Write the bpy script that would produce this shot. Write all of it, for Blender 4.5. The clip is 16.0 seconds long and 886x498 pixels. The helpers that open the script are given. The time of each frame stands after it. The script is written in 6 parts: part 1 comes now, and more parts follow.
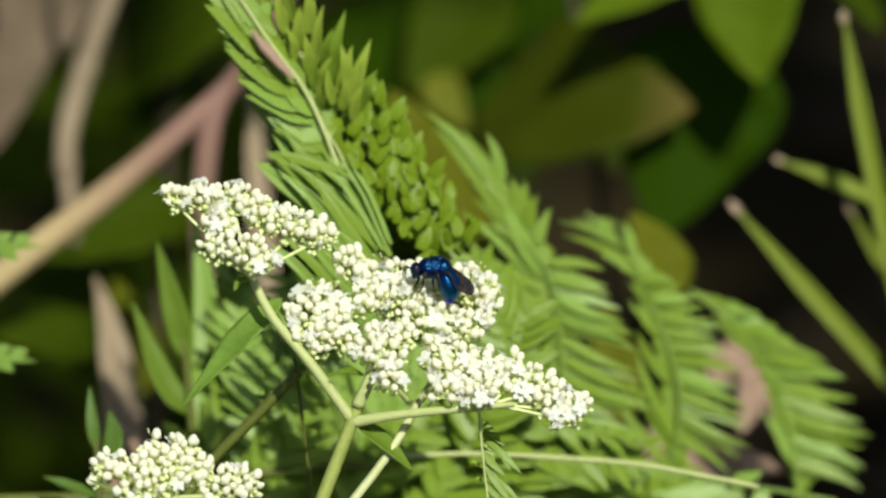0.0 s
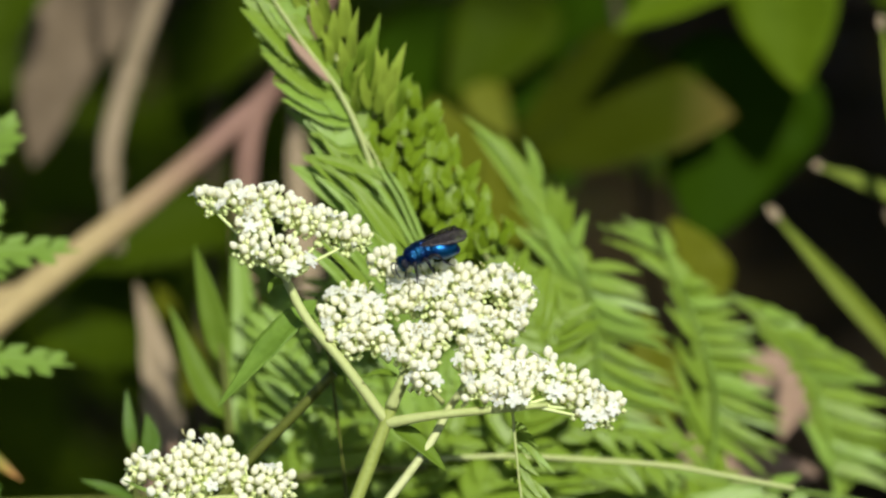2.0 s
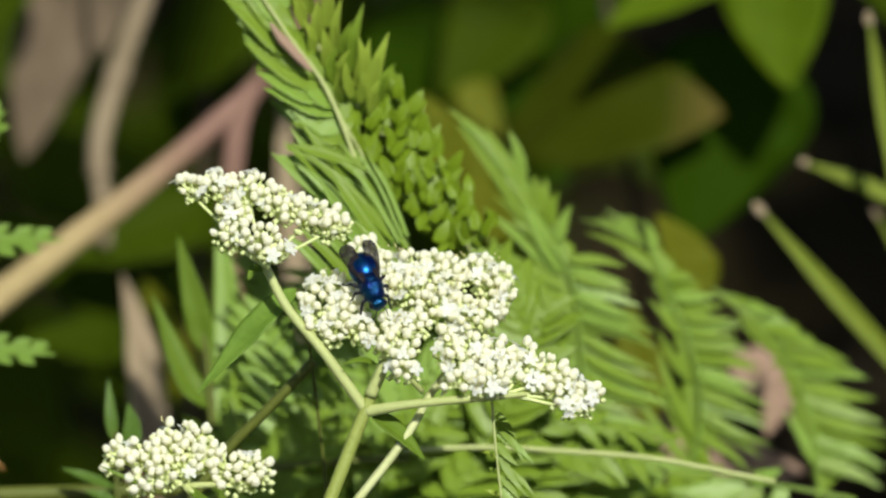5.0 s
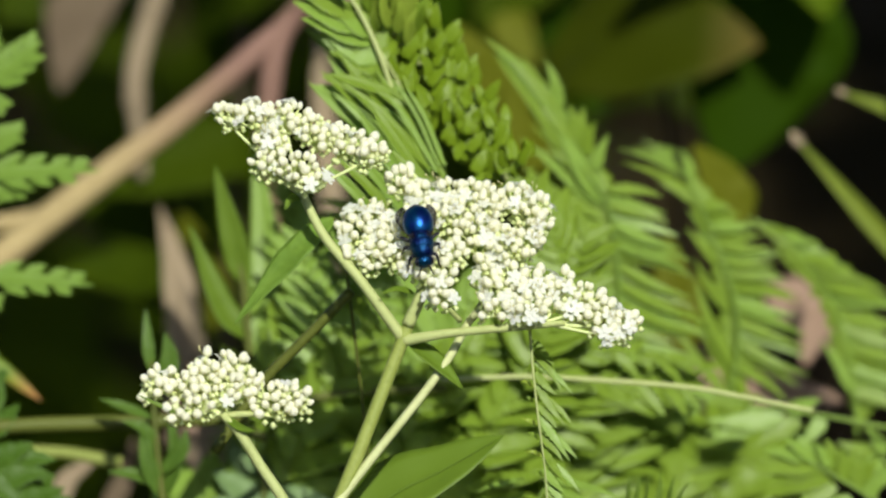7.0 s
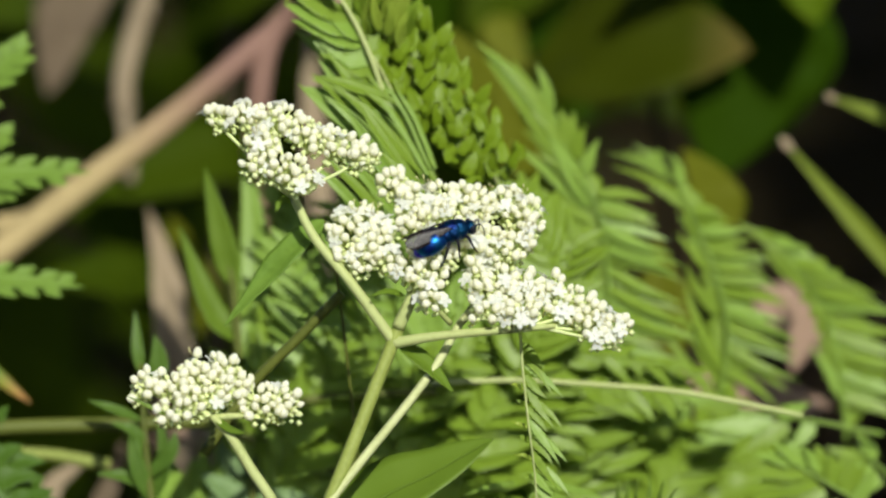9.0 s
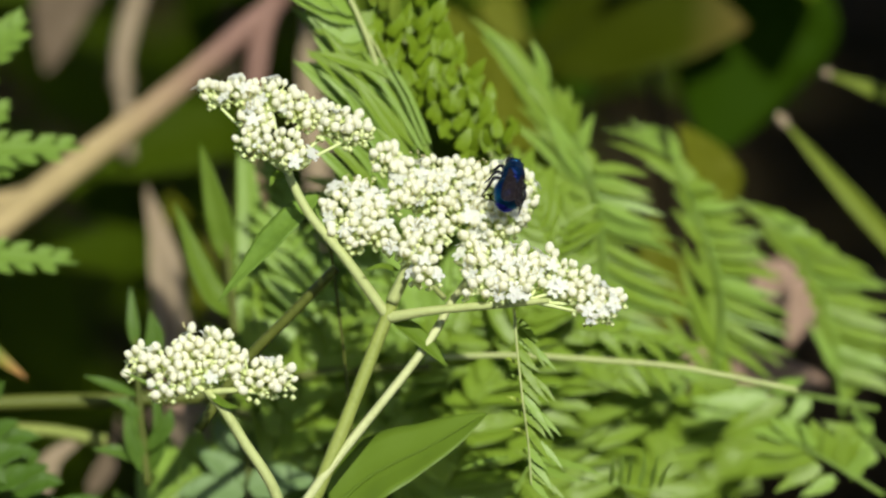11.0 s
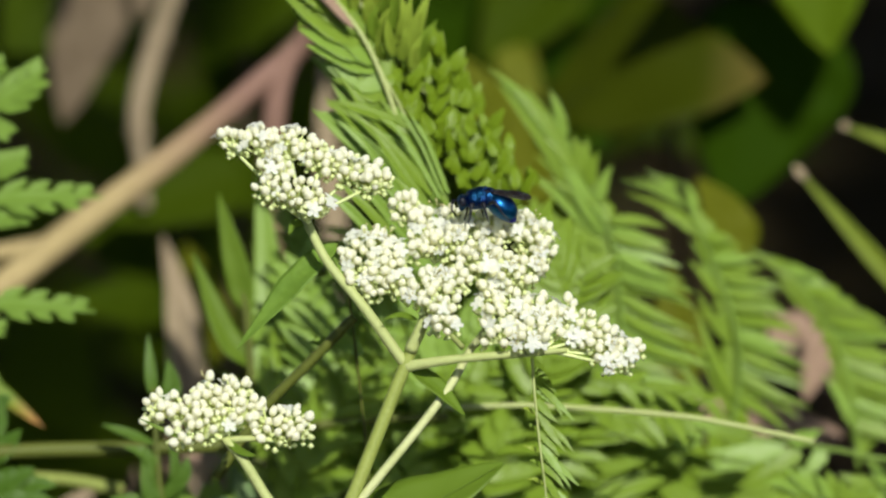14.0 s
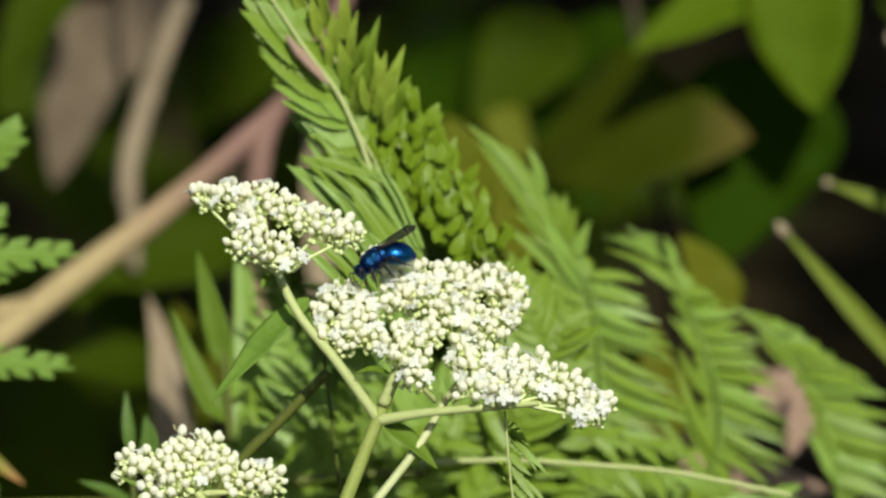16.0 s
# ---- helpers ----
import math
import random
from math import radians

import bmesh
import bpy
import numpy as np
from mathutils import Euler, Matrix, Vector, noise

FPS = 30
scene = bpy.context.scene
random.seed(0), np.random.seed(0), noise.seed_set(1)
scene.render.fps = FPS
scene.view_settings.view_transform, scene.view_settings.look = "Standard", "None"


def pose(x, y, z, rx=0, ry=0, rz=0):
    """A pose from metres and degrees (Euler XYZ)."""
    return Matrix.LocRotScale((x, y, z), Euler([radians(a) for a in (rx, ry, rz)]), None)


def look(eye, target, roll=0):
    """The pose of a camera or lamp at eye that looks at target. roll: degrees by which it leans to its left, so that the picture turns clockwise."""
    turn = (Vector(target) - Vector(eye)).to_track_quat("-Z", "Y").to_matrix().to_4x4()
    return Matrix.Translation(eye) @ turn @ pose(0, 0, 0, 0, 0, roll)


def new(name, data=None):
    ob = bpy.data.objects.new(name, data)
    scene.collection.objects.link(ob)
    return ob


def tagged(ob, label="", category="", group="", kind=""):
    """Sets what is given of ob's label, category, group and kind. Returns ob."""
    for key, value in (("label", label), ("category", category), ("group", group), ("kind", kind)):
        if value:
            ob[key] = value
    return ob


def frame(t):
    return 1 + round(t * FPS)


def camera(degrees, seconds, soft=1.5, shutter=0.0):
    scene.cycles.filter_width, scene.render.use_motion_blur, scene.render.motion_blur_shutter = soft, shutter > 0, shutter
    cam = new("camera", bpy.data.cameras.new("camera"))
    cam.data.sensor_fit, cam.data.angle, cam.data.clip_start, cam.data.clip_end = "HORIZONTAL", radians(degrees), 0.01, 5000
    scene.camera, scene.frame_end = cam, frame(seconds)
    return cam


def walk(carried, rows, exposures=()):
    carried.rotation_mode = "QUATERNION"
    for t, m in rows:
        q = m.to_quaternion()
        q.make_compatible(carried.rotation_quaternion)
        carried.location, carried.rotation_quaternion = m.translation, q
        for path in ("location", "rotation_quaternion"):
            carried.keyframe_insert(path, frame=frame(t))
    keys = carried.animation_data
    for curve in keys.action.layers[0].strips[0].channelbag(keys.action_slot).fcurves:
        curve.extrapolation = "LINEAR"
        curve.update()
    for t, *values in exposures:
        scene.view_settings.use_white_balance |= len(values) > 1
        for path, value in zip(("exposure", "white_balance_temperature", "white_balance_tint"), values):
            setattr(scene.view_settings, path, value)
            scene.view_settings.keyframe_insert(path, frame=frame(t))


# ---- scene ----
# Plan: the place is laid out on a slope that faces the lens. u runs to the right, v up the slope and w away, in millimetres.
SLOPE = radians(22)
RIGHT, UP, AWAY = Vector((1, 0, 0)), Vector((0, math.sin(SLOPE), math.cos(SLOPE))), Vector((0, math.cos(SLOPE), -math.sin(SLOPE)))
HEART = Vector((0, 0, 0.5))
MM = 0.001


def at(u, v, w):
    return HEART + (RIGHT * u + UP * v + AWAY * w) * MM


def way(u, v, w):
    return (RIGHT * u + UP * v + AWAY * w).normalized()


def stand(place, ahead, up):
    """Pose of an insect at place: its x axis ahead, its z axis up (both in plan directions)."""
    x = way(*ahead)
    y = way(*up).cross(x).normalized()
    z = x.cross(y)
    m = Matrix((x, y, z)).transposed().to_4x4()
    m.translation = place
    return m


# ---- camera ----
cam = camera(7.5, 16.0, soft=2.4)
cam.data.dof.use_dof = True
cam.data.dof.focus_distance = 0.998
cam.data.dof.aperture_fstop = 16.0
walk(cam, [
    (0.0, look((-0.01275, -0.92063, 0.88653), (0.00760, 0.00579, 0.51059), 0.296)),
    (0.5, look((-0.01114, -0.92130, 0.88577), (0.00682, 0.00594, 0.51174), 0.319)),
    (1.0, look((-0.00901, -0.92359, 0.88452), (0.00570, 0.00429, 0.51192), -0.176)),
    (1.5, look((-0.00773, -0.92307, 0.88324), (0.00617, 0.00522, 0.51164), 0.100)),
    (2.0, look((-0.00576, -0.92536, 0.88246), (0.00261, 0.00337, 0.51178), -0.070)),
    (2.5, look((-0.00395, -0.92481, 0.88063), (0.00216, 0.00466, 0.51179), -0.249)),
    (3.0, look((-0.00427, -0.92361, 0.87991), (-0.00016, 0.00615, 0.51179), -0.074)),
    (3.5, look((-0.00137, -0.92584, 0.87994), (0.00237, 0.00421, 0.51252), 0.040)),
    (4.0, look((-0.00055, -0.92468, 0.87952), (0.00422, 0.00510, 0.51144), 0.008)),
    (4.2, look((-0.00032, -0.92678, 0.87739), (0.00503, 0.00366, 0.51098), 0.253)),
    (6.5, look((0.00252, -0.92773, 0.87576), (0.00403, 0.00230, 0.50829), -0.014)),
    (7.0, look((0.00000, -0.92718, 0.87460), (0.00001, 0.00000, 0.49999), -0.000)),
    (7.5, look((-0.00023, -0.92605, 0.87531), (-0.00103, 0.00016, 0.49831), 0.040)),
    (8.0, look((-0.00243, -0.92707, 0.87441), (-0.00106, -0.00024, 0.49893), 0.141)),
    (8.5, look((-0.00372, -0.92618, 0.87364), (0.00026, 0.00118, 0.49947), 0.361)),
    (8.7, look((-0.00186, -0.92662, 0.87299), (0.00169, 0.00139, 0.50046), 0.336)),
    (10.8, look((-0.00095, -0.92839, 0.87268), (0.00145, -0.00216, 0.49573), 0.159)),
    (11.0, look((0.00167, -0.92897, 0.87189), (0.00233, -0.00185, 0.49713), 0.171)),
    (11.5, look((0.00060, -0.92949, 0.87082), (-0.00101, -0.00080, 0.49998), 0.050)),
    (12.0, look((-0.00017, -0.92967, 0.86896), (-0.00359, 0.00004, 0.50067), -0.009)),
    (12.5, look((-0.00011, -0.92929, 0.86919), (-0.00068, 0.00098, 0.50232), 0.132)),
    (13.0, look((-0.00142, -0.92856, 0.87106), (-0.00013, 0.00154, 0.50375), 0.476)),
    (13.5, look((-0.00178, -0.92812, 0.87127), (-0.00186, 0.00223, 0.50460), 0.530)),
    (14.0, look((-0.00024, -0.93012, 0.87012), (-0.00045, 0.00045, 0.50403), 0.421)),
    (14.5, look((0.00403, -0.92978, 0.87049), (0.00121, 0.00136, 0.50583), 0.289)),
    (15.0, look((0.00634, -0.92993, 0.86922), (0.00342, 0.00269, 0.50837), 0.296)),
    (15.5, look((0.00780, -0.93072, 0.86783), (0.00394, 0.00309, 0.51009), 0.170)),
    (16.0, look((0.01311, -0.93305, 0.86623), (0.00370, 0.00204, 0.51195), -0.022)),
], exposures=((0.0, 0.18), (4.2, 0.16), (6.3, 0.13), (11.5, 0.13), (12.1, 0.03), (12.5, -0.03), (13.2, 0.06), (14.5, 0.12), (16.0, 0.10)))

# ---- world and sun ----
SUN_WAY = Vector((-0.18, 0.66, -0.73)).normalized()
world = bpy.data.worlds.new("sky")
world.use_nodes = True
scene.world = world
sky = world.node_tree.nodes.new("ShaderNodeTexSky")
sky.sky_type, sky.sun_disc = "NISHITA", False
sky.sun_elevation, sky.sun_rotation = radians(46.9), radians(165)
world.node_tree.links.new(sky.outputs[0], world.node_tree.nodes["Background"].inputs[0])
world.node_tree.nodes["Background"].inputs[1].default_value = 0.15
sun = new("sun", bpy.data.lights.new("sun", "SUN"))
sun.data.energy, sun.data.angle, sun.data.color = 4.3, radians(0.53), (0.97, 0.97, 0.86)
sun.matrix_world = look(-SUN_WAY * 5, (0, 0, 0))
scene.view_settings.exposure = 0.0


# ---- materials ----
def material(name, dark, light, rough=0.5, scale=300.0, fine=2500.0, bump=0.2, through_light=0.0, spec=0.22, metal=0.0, coat=0.0, vary=0.25, stain=None, fade=None, glow=(1.5, 1.35, 0.5)):
    """Two tones mixed by a coarse and a fine noise, varied from piece to piece; through_light: share of light that a leaf lets through."""
    mat = bpy.data.materials.new(name)
    mat.use_nodes = True
    nt = mat.node_tree
    n, link = nt.nodes, nt.links.new
    bsdf, out = n["Principled BSDF"], n["Material Output"]
    geo, coarse, small = n.new("ShaderNodeNewGeometry"), n.new("ShaderNodeTexNoise"), n.new("ShaderNodeTexNoise")
    coarse.inputs["Scale"].default_value, small.inputs["Scale"].default_value = scale, fine
    coarse.inputs["Detail"].default_value = 4
    for tex in (coarse, small):
        link(geo.outputs["Position"], tex.inputs["Vector"])
    info = n.new("ShaderNodeObjectInfo")
    add = n.new("ShaderNodeMath"); add.operation = "MULTIPLY_ADD"
    link(small.outputs[0], add.inputs[0]); add.inputs[1].default_value = 0.5
    link(coarse.outputs[0], add.inputs[2])
    add2 = n.new("ShaderNodeMath"); add2.operation = "MULTIPLY_ADD"
    link(info.outputs["Random"], add2.inputs[0]); add2.inputs[1].default_value = vary
    link(add.outputs[0], add2.inputs[2])
    isl = n.new("ShaderNodeMath"); isl.operation = "MULTIPLY_ADD"
    link(geo.outputs["Random Per Island"], isl.inputs[0]); isl.inputs[1].default_value = vary
    link(add2.outputs[0], isl.inputs[2])
    ramp = n.new("ShaderNodeValToRGB")
    ramp.color_ramp.elements[0].position, ramp.color_ramp.elements[1].position = 0.5, 1.1
    ramp.color_ramp.elements[0].color, ramp.color_ramp.elements[1].color = (*dark, 1), (*light, 1)
    link(isl.outputs[0], ramp.inputs[0])
    colour = ramp.outputs[0]
    if stain:
        spots = n.new("ShaderNodeTexNoise")
        spots.inputs["Scale"].default_value, spots.inputs["Detail"].default_value = stain[1], 5
        link(geo.outputs["Position"], spots.inputs["Vector"])
        edge = n.new("ShaderNodeMapRange")
        edge.inputs[1].default_value, edge.inputs[2].default_value = stain[2], stain[2] + 0.08
        link(spots.outputs[0], edge.inputs[0])
        mix = n.new("ShaderNodeMix"); mix.data_type = "RGBA"
        link(edge.outputs[0], mix.inputs[0]); link(colour, mix.inputs[6])
        mix.inputs[7].default_value = (*stain[0], 1)
        colour = mix.outputs[2]
    if fade:   # another colour towards one end: (from point, to point, colour)
        a, b, tone = fade
        run = (b - a) / (b - a).length_squared
        dot = n.new("ShaderNodeVectorMath"); dot.operation = "DOT_PRODUCT"
        link(geo.outputs["Position"], dot.inputs[0]); dot.inputs[1].default_value = run
        stretch = n.new("ShaderNodeMapRange")
        stretch.inputs[1].default_value, stretch.inputs[2].default_value = a.dot(run), b.dot(run)
        link(dot.outputs["Value"], stretch.inputs[0])
        end = n.new("ShaderNodeMix"); end.data_type = "RGBA"
        link(stretch.outputs[0], end.inputs[0]); link(colour, end.inputs[6])
        end.inputs[7].default_value = (*tone, 1)
        colour = end.outputs[2]
    link(colour, bsdf.inputs["Base Color"])
    bsdf.inputs["Roughness"].default_value, bsdf.inputs["Specular IOR Level"].default_value = rough, spec
    bsdf.inputs["Metallic"].default_value, bsdf.inputs["Coat Weight"].default_value = metal, coat
    relief = n.new("ShaderNodeBump")
    relief.inputs["Strength"].default_value, relief.inputs["Distance"].default_value = bump, 0.0003
    link(add.outputs[0], relief.inputs["Height"])
    link(relief.outputs[0], bsdf.inputs["Normal"])
    if through_light:
        trans, blend = n.new("ShaderNodeBsdfTranslucent"), n.new("ShaderNodeMixShader")
        warm = n.new("ShaderNodeMix"); warm.data_type = "RGBA"; warm.blend_type = "MULTIPLY"
        warm.inputs[0].default_value = 1.0
        link(colour, warm.inputs[6]); warm.inputs[7].default_value = (*glow, 1)
        link(warm.outputs[2], trans.inputs[0])
        blend.inputs[0].default_value = through_light
        link(bsdf.outputs[0], blend.inputs[1]); link(trans.outputs[0], blend.inputs[2])
        link(blend.outputs[0], out.inputs[0])
    return mat


FERN = material("fern_green", (0.128, 0.206, 0.013), (0.222, 0.335, 0.032), 0.42, 130, 900, 0.3, 0.38, vary=0.5, spec=0.32)
FERN_YOUNG = material("young_fern_green", (0.19, 0.29, 0.022), (0.35, 0.455, 0.062), 0.4, 130, 900, 0.3, 0.42, vary=0.5, spec=0.32)
FERN_OLIVE = material("olive_young_fern", (0.105, 0.19, 0.005), (0.195, 0.295, 0.014), 0.42, 130, 900, 0.3, 0.35, vary=0.5, spec=0.3)
FERN_DEEP = material("deep_fern_green", (0.135, 0.240, 0.027), (0.238, 0.368, 0.058), 0.42, 130, 900, 0.3, 0.28, vary=0.5, spec=0.32)
LEAF = material("herb_leaf_green", (0.085, 0.15, 0.011), (0.14, 0.225, 0.022), 0.45, 90, 1200, 0.3, 0.3)
# background green scaled down: part of its shade is in the base colour
LEAF_SHADE_DARKENED = material("shade_darkened_leaf_green", (0.01628, 0.03329, 0.0005919), (0.037, 0.05919, 0.001775), 0.6, 30, 300, 0.3, 0.2, spec=0.03)
LEAF_OLIVE = material("olive_leaf", (0.07, 0.088, 0.003), (0.125, 0.138, 0.008), 0.55, 25, 300, 0.3, 0.25, spec=0.1, stain=((0.08, 0.045, 0.03), 28, 0.64))
# blotches and tan tip are leaf colour; the low base tone holds partial shade
LEAF_BLOTCHED_SHADED = material("blotched_leaf_shade_toned", (0.020, 0.030, 0.001), (0.038, 0.050, 0.002), 0.55, 25, 300, 0.3, 0.25, spec=0.04, stain=((0.05, 0.03, 0.028), 30, 0.58), fade=(at(46.0, 37.0, 219.0), at(59.4, 36.8, 216.0), (0.15, 0.115, 0.03)))
LEAF_SERRATE = material("serrate_leaf_green", (0.099, 0.1848, 0.01836), (0.1716, 0.2838, 0.0408), 0.5, 110, 900, 0.6, 0.25, vary=0.3)
# bluish tint and raised tone stand in for skylight in the shade
LEAF_SHADE_TINTED = material("bluish_shade_tinted_leaf", (0.11, 0.19, 0.06), (0.19, 0.29, 0.11), 0.5, 90, 900, 0.3, 0.25)
# green taken far down, so that the shade on these leaves is in the colour
LEAF_SHADE_TONE = material("shade_toned_leaf", (0.010, 0.029, 0.001), (0.021, 0.047, 0.0012), 0.6, 30, 300, 0.3, 0.2, spec=0.02)
LEAF_MID = material("mid_green_leaf", (0.045, 0.082, 0.002), (0.08, 0.128, 0.004), 0.6, 25, 300, 0.3, 0.25, spec=0.04, stain=((0.12, 0.09, 0.03), 45, 0.66))
LEAF_TURNING = material("leaf_turning_yellow", (0.10, 0.17, 0.01), (0.16, 0.24, 0.02), 0.5, 60, 600, 0.3, 0.25, fade=(at(-70.5, -20.3, 90.0), at(-65.9, -23.5, 90.0), (0.42, 0.22, 0.06)))
STEM = material("pale_green_stem", (0.27, 0.315, 0.095), (0.41, 0.455, 0.18), 0.5, 150, 1500, 0.3)
STEM_GREEN = material("green_stem", (0.165, 0.205, 0.034), (0.27, 0.315, 0.075), 0.5, 150, 1500, 0.3)
STEM_PALE = material("whitish_green_stem", (0.36, 0.40, 0.15), (0.50, 0.53, 0.26), 0.5, 150, 1500, 0.3)
STEM_OLIVE = material("olive_stem", (0.058, 0.076, 0.010), (0.105, 0.122, 0.022), 0.5, 100, 1200, 0.3)
TWIG = material("tan_branch_bark", (0.29, 0.215, 0.10), (0.44, 0.34, 0.165), 0.7, 45, 600, 0.5, fade=(at(-58.8, 12.8, 165.0), at(-34.3, 32.1, 160.0), (0.27, 0.155, 0.12)))
DRY = material("dry_leaf", (0.075, 0.054, 0.034), (0.16, 0.12, 0.08), 0.85, 40, 300, 0.5, 0.1, spec=0.08)
STRAW = material("dry_straw", (0.20, 0.155, 0.095), (0.34, 0.265, 0.175), 0.8, 40, 300, 0.5, 0.1, spec=0.1)
DRY_PINK = material("pinkish_dry_leaf", (0.20, 0.125, 0.085), (0.35, 0.235, 0.17), 0.8, 25, 400, 0.5, 0.1)
BROWN_STEM = material("dark_brown_stem", (0.03, 0.021, 0.012), (0.06, 0.045, 0.028), 0.7, 60, 600, 0.4, spec=0.1)
GRASS = material("grass_blade", (0.12, 0.175, 0.008), (0.19, 0.25, 0.02), 0.5, 40, 900, 0.3, 0.3)
# soil brown lowered almost to black to carry the shade behind the plants
SOIL = material("shade_darkened_soil", (0.00816, 0.00612, 0.00238), (0.0272, 0.0204, 0.00884), 0.95, 12, 120, 1.0, spec=0.03)
BUD = material("cream_white_bud", (0.80, 0.81, 0.61), (0.885, 0.89, 0.775), 0.5, 350, 3000, 0.1, 0.38, vary=0.5, glow=(1.2, 1.15, 0.85))
BUD_GREEN = material("greenish_young_bud", (0.62, 0.70, 0.25), (0.82, 0.86, 0.52), 0.5, 350, 3000, 0.1, 0.3, vary=0.4, glow=(1.1, 1.1, 0.7))
PETAL = material("white_petal", (0.84, 0.85, 0.81), (0.91, 0.915, 0.89), 0.5, 350, 3000, 0.1, 0.5, glow=(1.12, 1.12, 1.02))
PEDICEL = material("yellow_green_pedicel", (0.55, 0.65, 0.22), (0.75, 0.83, 0.42), 0.5, 200, 2000, 0.2, 0.2)
ANTHER = material("pale_yellow_anther", (0.6, 0.55, 0.2), (0.75, 0.7, 0.35), 0.6, 800, 4000, 0.1)


# ---- mesh makers ----
def part(name, data, mat, parent=None, label="", place=None):
    """Links mesh data as one object under a thing or part; its vertices are in the thing's own space."""
    if mat and not data.materials:
        data.materials.append(mat)
    ob = new(name, data)
    ob.parent = parent
    if place is not None:
        ob.matrix_basis = place
    return tagged(ob, label)


def thing(name, base, label, category, group="", kind=""):
    ob = new(name)
    ob.empty_display_size = 0.01
    ob.location = base
    return tagged(ob, label, category, group, kind)


def mesh(name, verts, faces, smooth=True):
    me = bpy.data.meshes.new(name)
    me.from_pydata([tuple(v) for v in verts], [], faces)
    me.polygons.foreach_set("use_smooth", [smooth] * len(me.polygons))
    me.update()
    return me


def glide(pts, n):
    """n + 1 points on a smooth line through pts."""
    pts = [Vector(p) for p in pts]
    if len(pts) == 2:
        return [pts[0].lerp(pts[1], i / n) for i in range(n + 1)]
    ext = [2 * pts[0] - pts[1]] + pts + [2 * pts[-1] - pts[-2]]
    res = []
    for i in range(n + 1):
        s = i / n * (len(pts) - 1)
        k = min(int(s), len(pts) - 2)
        t = s - k
        a, b, c, d = ext[k:k + 4]
        res.append(0.5 * (2 * b + (c - a) * t + (2 * a - 5 * b + 4 * c - d) * t * t + (3 * b - a - 3 * c + d) * t ** 3))
    return res


def tube(name, pts, radii, base=Vector(), n=16, sides=8, knots=0.0):
    """A round stalk along pts; radii in millimetres at the start, (middle,) end."""
    line = glide(pts, n)
    verts, faces = [], []
    side = None
    for i, p in enumerate(line):
        tan = (line[min(i + 1, n)] - line[max(i - 1, 0)]).normalized()
        if side is None:
            side = tan.orthogonal().normalized()
        side = (side - tan * side.dot(tan)).normalized()
        up = tan.cross(side)
        s = i / n * (len(radii) - 1)
        k = min(int(s), len(radii) - 2)
        r = (radii[k] + (radii[k + 1] - radii[k]) * (s - k)) * MM
        r *= 1 + knots * noise.noise(p * 60)
        for j in range(sides):
            a = 2 * math.pi * j / sides
            verts.append(p - base + (side * math.cos(a) + up * math.sin(a)) * r)
    for i in range(n):
        for j in range(sides):
            a, b = i * sides + j, i * sides + (j + 1) % sides
            faces.append((a, b, b + sides, a + sides))
    faces.append(tuple(range(sides - 1, -1, -1)))
    faces.append(tuple(range(n * sides, (n + 1) * sides)))
    return mesh(name, verts, faces)


def outline(shape, s):
    """Half width of a leaf, 0 to 1, at the share s of its length."""
    s = min(max(s, 0.0), 1.0)
    if shape == "lance":
        return math.sin(math.pi * s ** 0.75) ** 0.85 if 0 < s < 1 else 0.0
    if shape == "ovate":
        return (math.sin(math.pi * s ** 0.62)) ** 0.75 if 0 < s < 1 else 0.0
    if shape == "strap":
        return min(1.0, (1 - s) * 3.2) ** 0.8 * min(1.0, 0.55 + s * 3)
    if shape == "pinna":
        return min(1.0, (1 - s) * 1.45) ** 0.85 * min(1.0, 0.5 + s * 2.4)
    return min(1.0, ((1 - s) * 2.2)) ** 0.8 * min(1.0, 0.3 + s * 3)   # blade


def leaf(name, pts, width, shape="lance", base=Vector(), face=None, n=16, fold=0.25, teeth=0, wave=0.0, thick=0.25, cup=0.0, bite=0.16):
    """A leaf blade along its midrib pts (metres), width in millimetres; closed, with a folded midrib."""
    line = glide(pts, n)
    face = face or way(0, 0.45, -1)
    rows, cols = [], (-1, -0.72, -0.38, 0, 0.38, 0.72, 1)
    for i, p in enumerate(line):
        tan = (line[min(i + 1, n)] - line[max(i - 1, 0)]).normalized()
        side = tan.cross(face).normalized()
        nor = side.cross(tan).normalized()
        s = i / n
        half = max(outline(shape, s), 0.012) * width * 0.5 * MM
        if teeth:
            half *= 1 + bite * (abs((s * teeth) % 1 - 0.35) * 2 - 0.6)
        row = []
        for c in cols:
            lift = fold * abs(c) * half + wave * half * math.sin(s * 19 + c * 2) * abs(c) - cup * half * c * c
            row.append(p - base + side * c * half + nor * lift)
        rows.append((row, nor))
    verts, faces, m = [], [], len(cols)
    for row, nor in rows:
        verts += row
    for row, nor in rows:
        verts += [v - nor * thick * MM * (0.3 + 0.7 * (1 - abs(c))) for v, c in zip(row, cols)]
    k = m * (n + 1)
    for i in range(n):
        for j in range(m - 1):
            a = i * m + j
            faces.append((a, a + 1, a + m + 1, a + m))
            faces.append((k + a + m, k + a + m + 1, k + a + 1, k + a))
        a = i * m
        faces.append((a, a + m, k + a + m, k + a))
        a = i * m + m - 1
        faces.append((k + a, k + a + m, a + m, a))
    return mesh(name, verts, faces)


